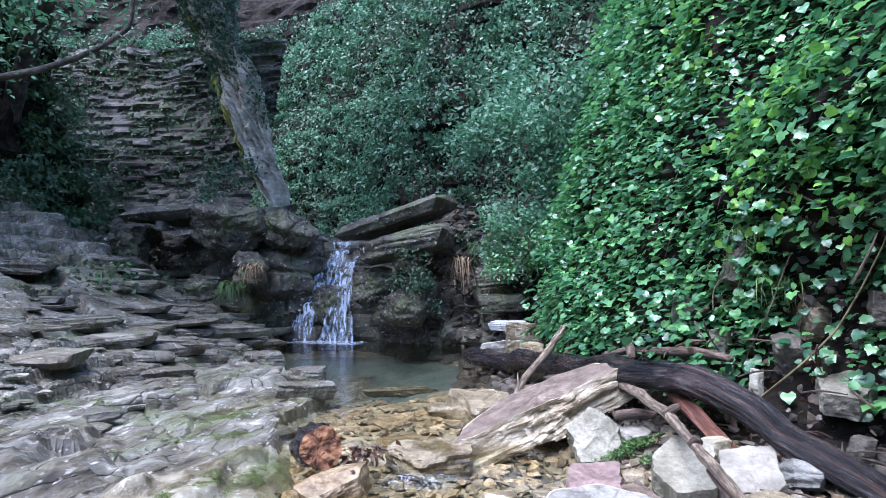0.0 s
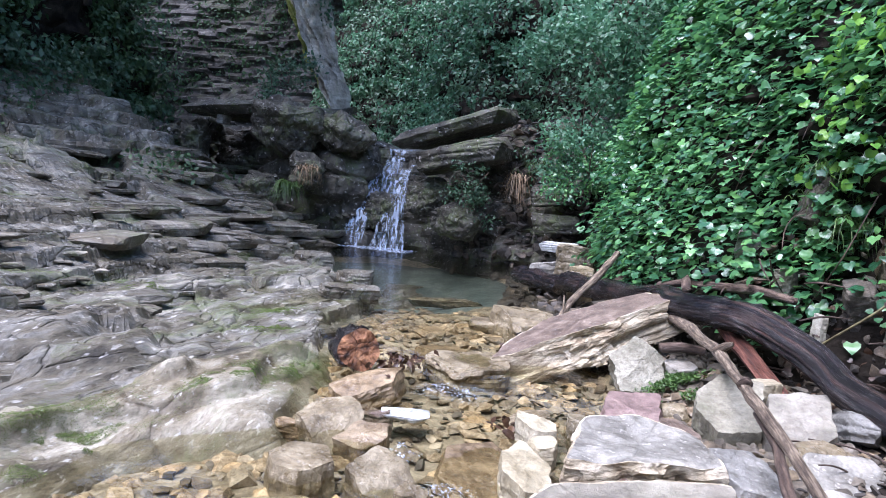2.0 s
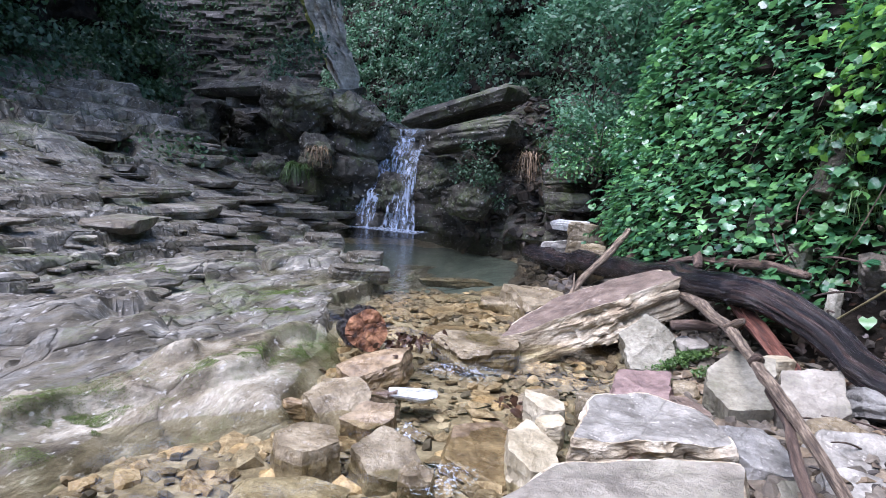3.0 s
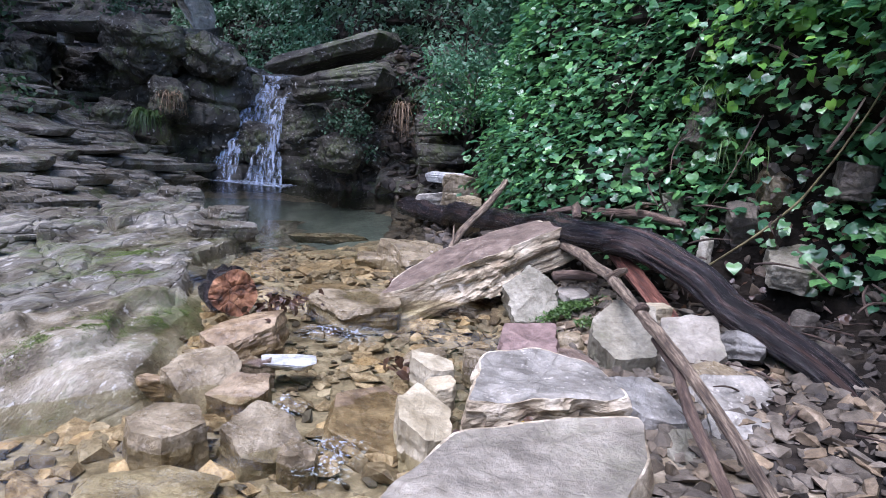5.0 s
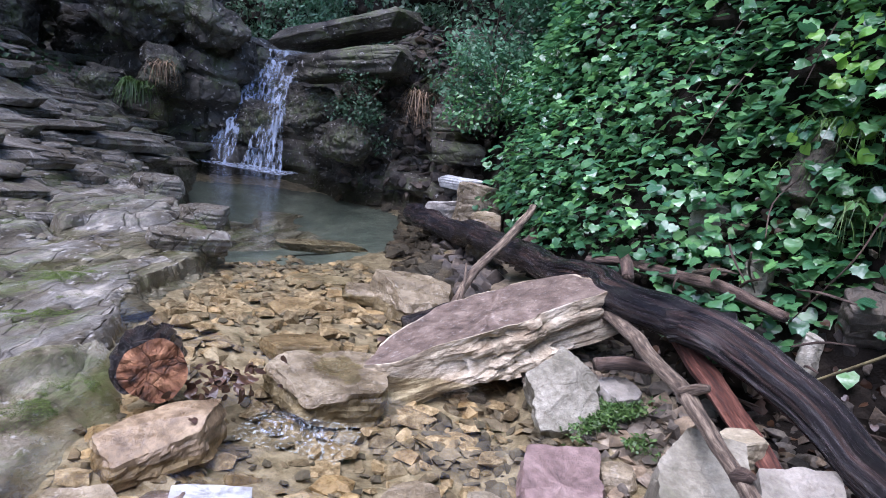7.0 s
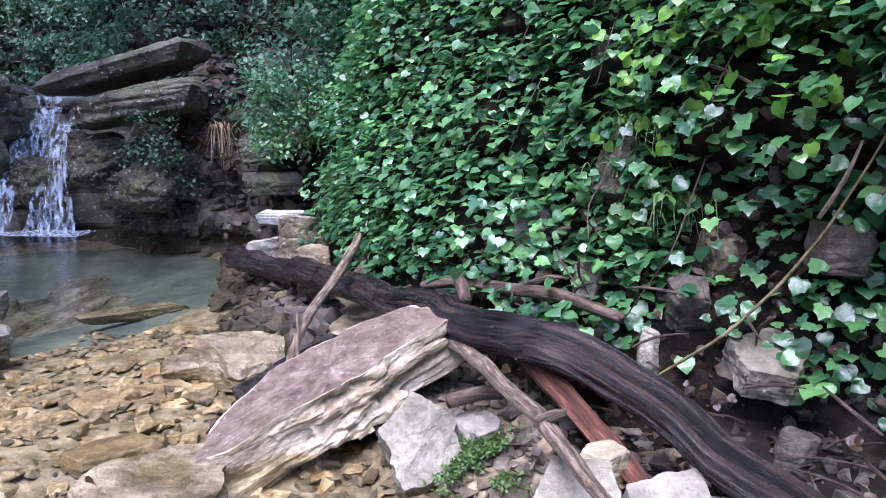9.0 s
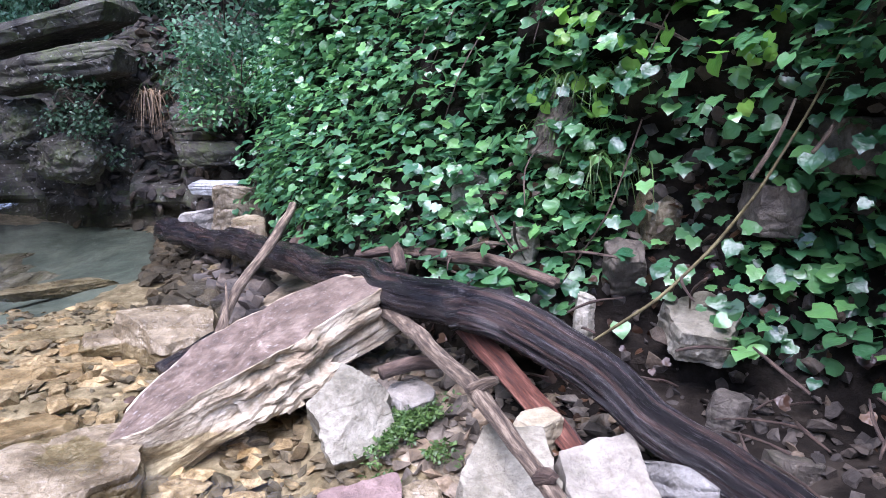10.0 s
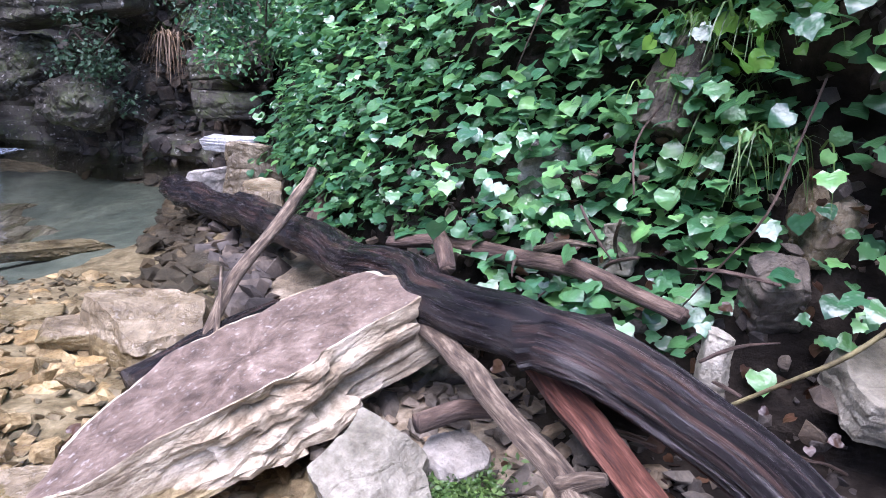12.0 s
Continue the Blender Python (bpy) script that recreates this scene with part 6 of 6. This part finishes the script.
# white water in the riffles
def riffle(name, x, y, wx, wy, label, seed):
    a, b = np.meshgrid(np.linspace(-wx, wx, 30), np.linspace(-wy, wy, 30), indexing="ij")
    k = np.exp(-((a / wx) ** 2 + (b / wy) ** 2) * 1.6)
    z = water_level(x + a, y + b) - 0.02 + k * (0.045 + 0.03 * fbm(a * 22, b * 22, 0, 3, seed))
    tagged(new(name, mesh_of(name, np.stack([x + a, y + b, z], -1).reshape(-1, 3), grid_faces(30, 30), FOAM, True)), label, "white water", kind="stuff")


riffle("riffle", 4.56, 5.7, 0.12, 0.16, "white water breaking between stones", 1)
riffle("riffle", 4.12, 7.08, 0.24, 0.14, "white water spilling under the weir stone", 2)
riffle("riffle", 4.25, 6.02, 0.08, 0.1, "white water breaking between stones", 3)

# an overhanging bough of the shaded slope
bough = tagged(empty("overhanging_bough", -1.0, 9.0, 3.5), "dark leafy bough hanging out from the slope", "bough")
limb("stem", rel([(-4.5, 8.0, 3.0), (-1.31, 8.72, 3.37), (-0.91, 9.08, 3.61), (-0.54, 9.34, 3.87), (-0.27, 9.47, 4.13), (-0.15, 9.4, 4.6)], (-1.0, 9.0, 3.5)), [0.06, 0.045, 0.04, 0.035, 0.03, 0.015], BARK, bough, sides=8, gap=0.06, seed=51)
g = np.random.default_rng(9)
at = np.array([(-1.3, 8.8, 3.9), (-1.0, 9.0, 4.3), (-0.4, 9.4, 4.4), (-1.6, 8.8, 4.5), (-0.8, 9.2, 4.7), (-1.9, 8.6, 3.6)])[g.integers(0, 6, 1100)] + g.normal(0, 0.28, (1100, 3)) - np.array([-1.0, 9.0, 3.5])
n = g.normal(0, 0.6, (1100, 3)) + np.array([0, 0, 1.0])
V, F = scatter(SMALL_V, SMALL_F, at, turned(n / np.linalg.norm(n, axis=1)[:, None], 1.5, g, 0.3), g.uniform(0.05, 0.11, 1100))
child(new("leaves", mesh_of("leaves", V, F, SHRUB_PALE, True)), bough)


def shrub(name, x, y, z, r, count, size, mat, label, seed):
    g = np.random.default_rng(seed)
    ob = tagged(empty(name, x, y, z), label, "shrub")
    for i in range(4):
        a = g.uniform(0, 6.28)
        limb("stem", [(0, 0, 0), (0.4 * r * math.cos(a), 0.4 * r * math.sin(a), 0.5 * r), (0.8 * r * math.cos(a), 0.8 * r * math.sin(a), 0.9 * r)], [0.012, 0.009, 0.004], DARK_BRANCH, ob, sides=5, gap=0.08, seed=seed + i)
    clump = g.normal(0, 0.5, (12, 3)) * r
    at = clump[g.integers(0, 12, count)] + g.normal(0, 0.22, (count, 3)) * r
    n = g.normal(0, 0.6, (count, 3)) + np.array([0, -0.4, 0.9])
    V, F = scatter(SMALL_V, SMALL_F, at, turned(n / np.linalg.norm(n, axis=1)[:, None], 1.5, g, 0.3), g.uniform(*size, count))
    child(new("leaves", mesh_of("leaves", V, F, mat, True)), ob)


shrub("small_shrub", 1.85, 14.1, 1.25, 0.38, 900, (0.04, 0.08), SHRUB, "small-leaved shrub hanging over the wet rocks", 1)
shrub("small_shrub", 3.1, 14.2, 1.75, 0.35, 500, (0.04, 0.08), SHRUB, "small-leaved shrub on the bank", 2)
shrub("small_shrub", 4.1, 13.9, 3.0, 0.8, 1800, (0.07, 0.14), SHRUB_PALE, "broad-leaved shrub at the edge of the ivy", 3)
shrub("small_shrub", 3.2, 15.6, 4.2, 1.0, 2200, (0.07, 0.15), SHRUB_PALE, "broad-leaved shrub above the outcrop", 4)
shrub("small_shrub", 3.7, 13.5, 2.2, 0.6, 1500, (0.05, 0.1), SHRUB_PALE, "leafy shrub where the ivy thins out", 7)
shrub("small_shrub", 3.95, 12.9, 1.6, 0.45, 1100, (0.05, 0.09), IVY, "ivy-like shrub low on the bank", 8)
shrub("small_shrub", 4.2, 13.6, 4.0, 0.9, 2200, (0.07, 0.14), SHRUB_PALE, "broad-leaved shrub beside the ivy", 9)
shrub("small_shrub", -2.4, 14.2, 2.75, 0.4, 500, (0.04, 0.1), SHRUB, "little ferns growing on the boulder", 5)
shrub("small_shrub", -2.9, 15.4, 3.2, 0.6, 800, (0.06, 0.12), SHRUB, "small green shrub at the foot of the cliff", 6)

# ---- loose beds of the ledges ----
BEDS = [stone_mesh("ledge_slab", 1.5, 0.6, 0.22, 300 + i, LOOSE_BED, 0.022, fine=0.05, square=0.3) for i in range(12)]
on_ledge = lambda x, y: (x < np.interp(y, SHORE_Y, SHORE_X) - 0.2) & (smooth_zone(x, y) < 0.2) & (x > np.interp(y, (4.5, 8, 14), (-0.5, -2.2, -4.2)))


def slab_pose(x, y, s, r):
    away = float(np.interp(y, SHORE_Y, SHORE_X)) - x
    yaw = r.uniform(72, 100) if away < 1.6 and y < 9.0 else r.uniform(30, 75)
    return pose(x, y, float(ledge_height(np.array(x), np.array(y))) - 0.06 - 0.03 * r.random(), r.uniform(-6, 4), r.uniform(-4, 4), yaw) @ Matrix.Diagonal((s * r.uniform(0.8, 1.4), s, s * r.uniform(0.5, 1.0), 1))


for i, (x, y) in enumerate(spread(90, -1.5, 3.1, 4.6, 10.5, on_ledge)):
    ob = new("ledge_slab", BEDS[i % len(BEDS)])
    ob.matrix_world = slab_pose(x, y, random.uniform(0.16, 0.5), random)
    child(ob, ledges)
far_v, far_f, total = [], [], 0
for i, (x, y) in enumerate(spread(110, -4.2, 1.5, 9.0, 15.2, on_ledge)):
    me = BEDS[i % len(BEDS)]
    v, f = shape_arrays(me)
    m = np.array(slab_pose(x, y, random.uniform(0.3, 0.9), random))
    far_v.append(v @ m[:3, :3].T + m[:3, 3])
    far_f.append(f + total)
    total += len(v)
tagged(child(new("far_ledge_slabs", mesh_of("far_ledge_slabs", np.concatenate(far_v), np.concatenate(far_f), LOOSE_BED)), ledges), "broken beds of the farther ledges", kind="stuff")

chip_v, chip_f, total = [], [], 0
for i, (x, y) in enumerate(spread(500, -3.5, 3.2, 4.6, 13.5, on_ledge)):
    me = BEDS[i % len(BEDS)]
    v, f = shape_arrays(me)
    m = np.array(slab_pose(x, y, random.uniform(0.06, 0.2), random) @ Matrix.Translation((0, 0, 0.12)))
    chip_v.append(v @ m[:3, :3].T + m[:3, 3])
    chip_f.append(f + total)
    total += len(v)
tagged(child(new("ledge_shards", mesh_of("ledge_shards", np.concatenate(chip_v), np.concatenate(chip_f), LOOSE_BED)), ledges), "small broken shards on the ledges", kind="stuff")
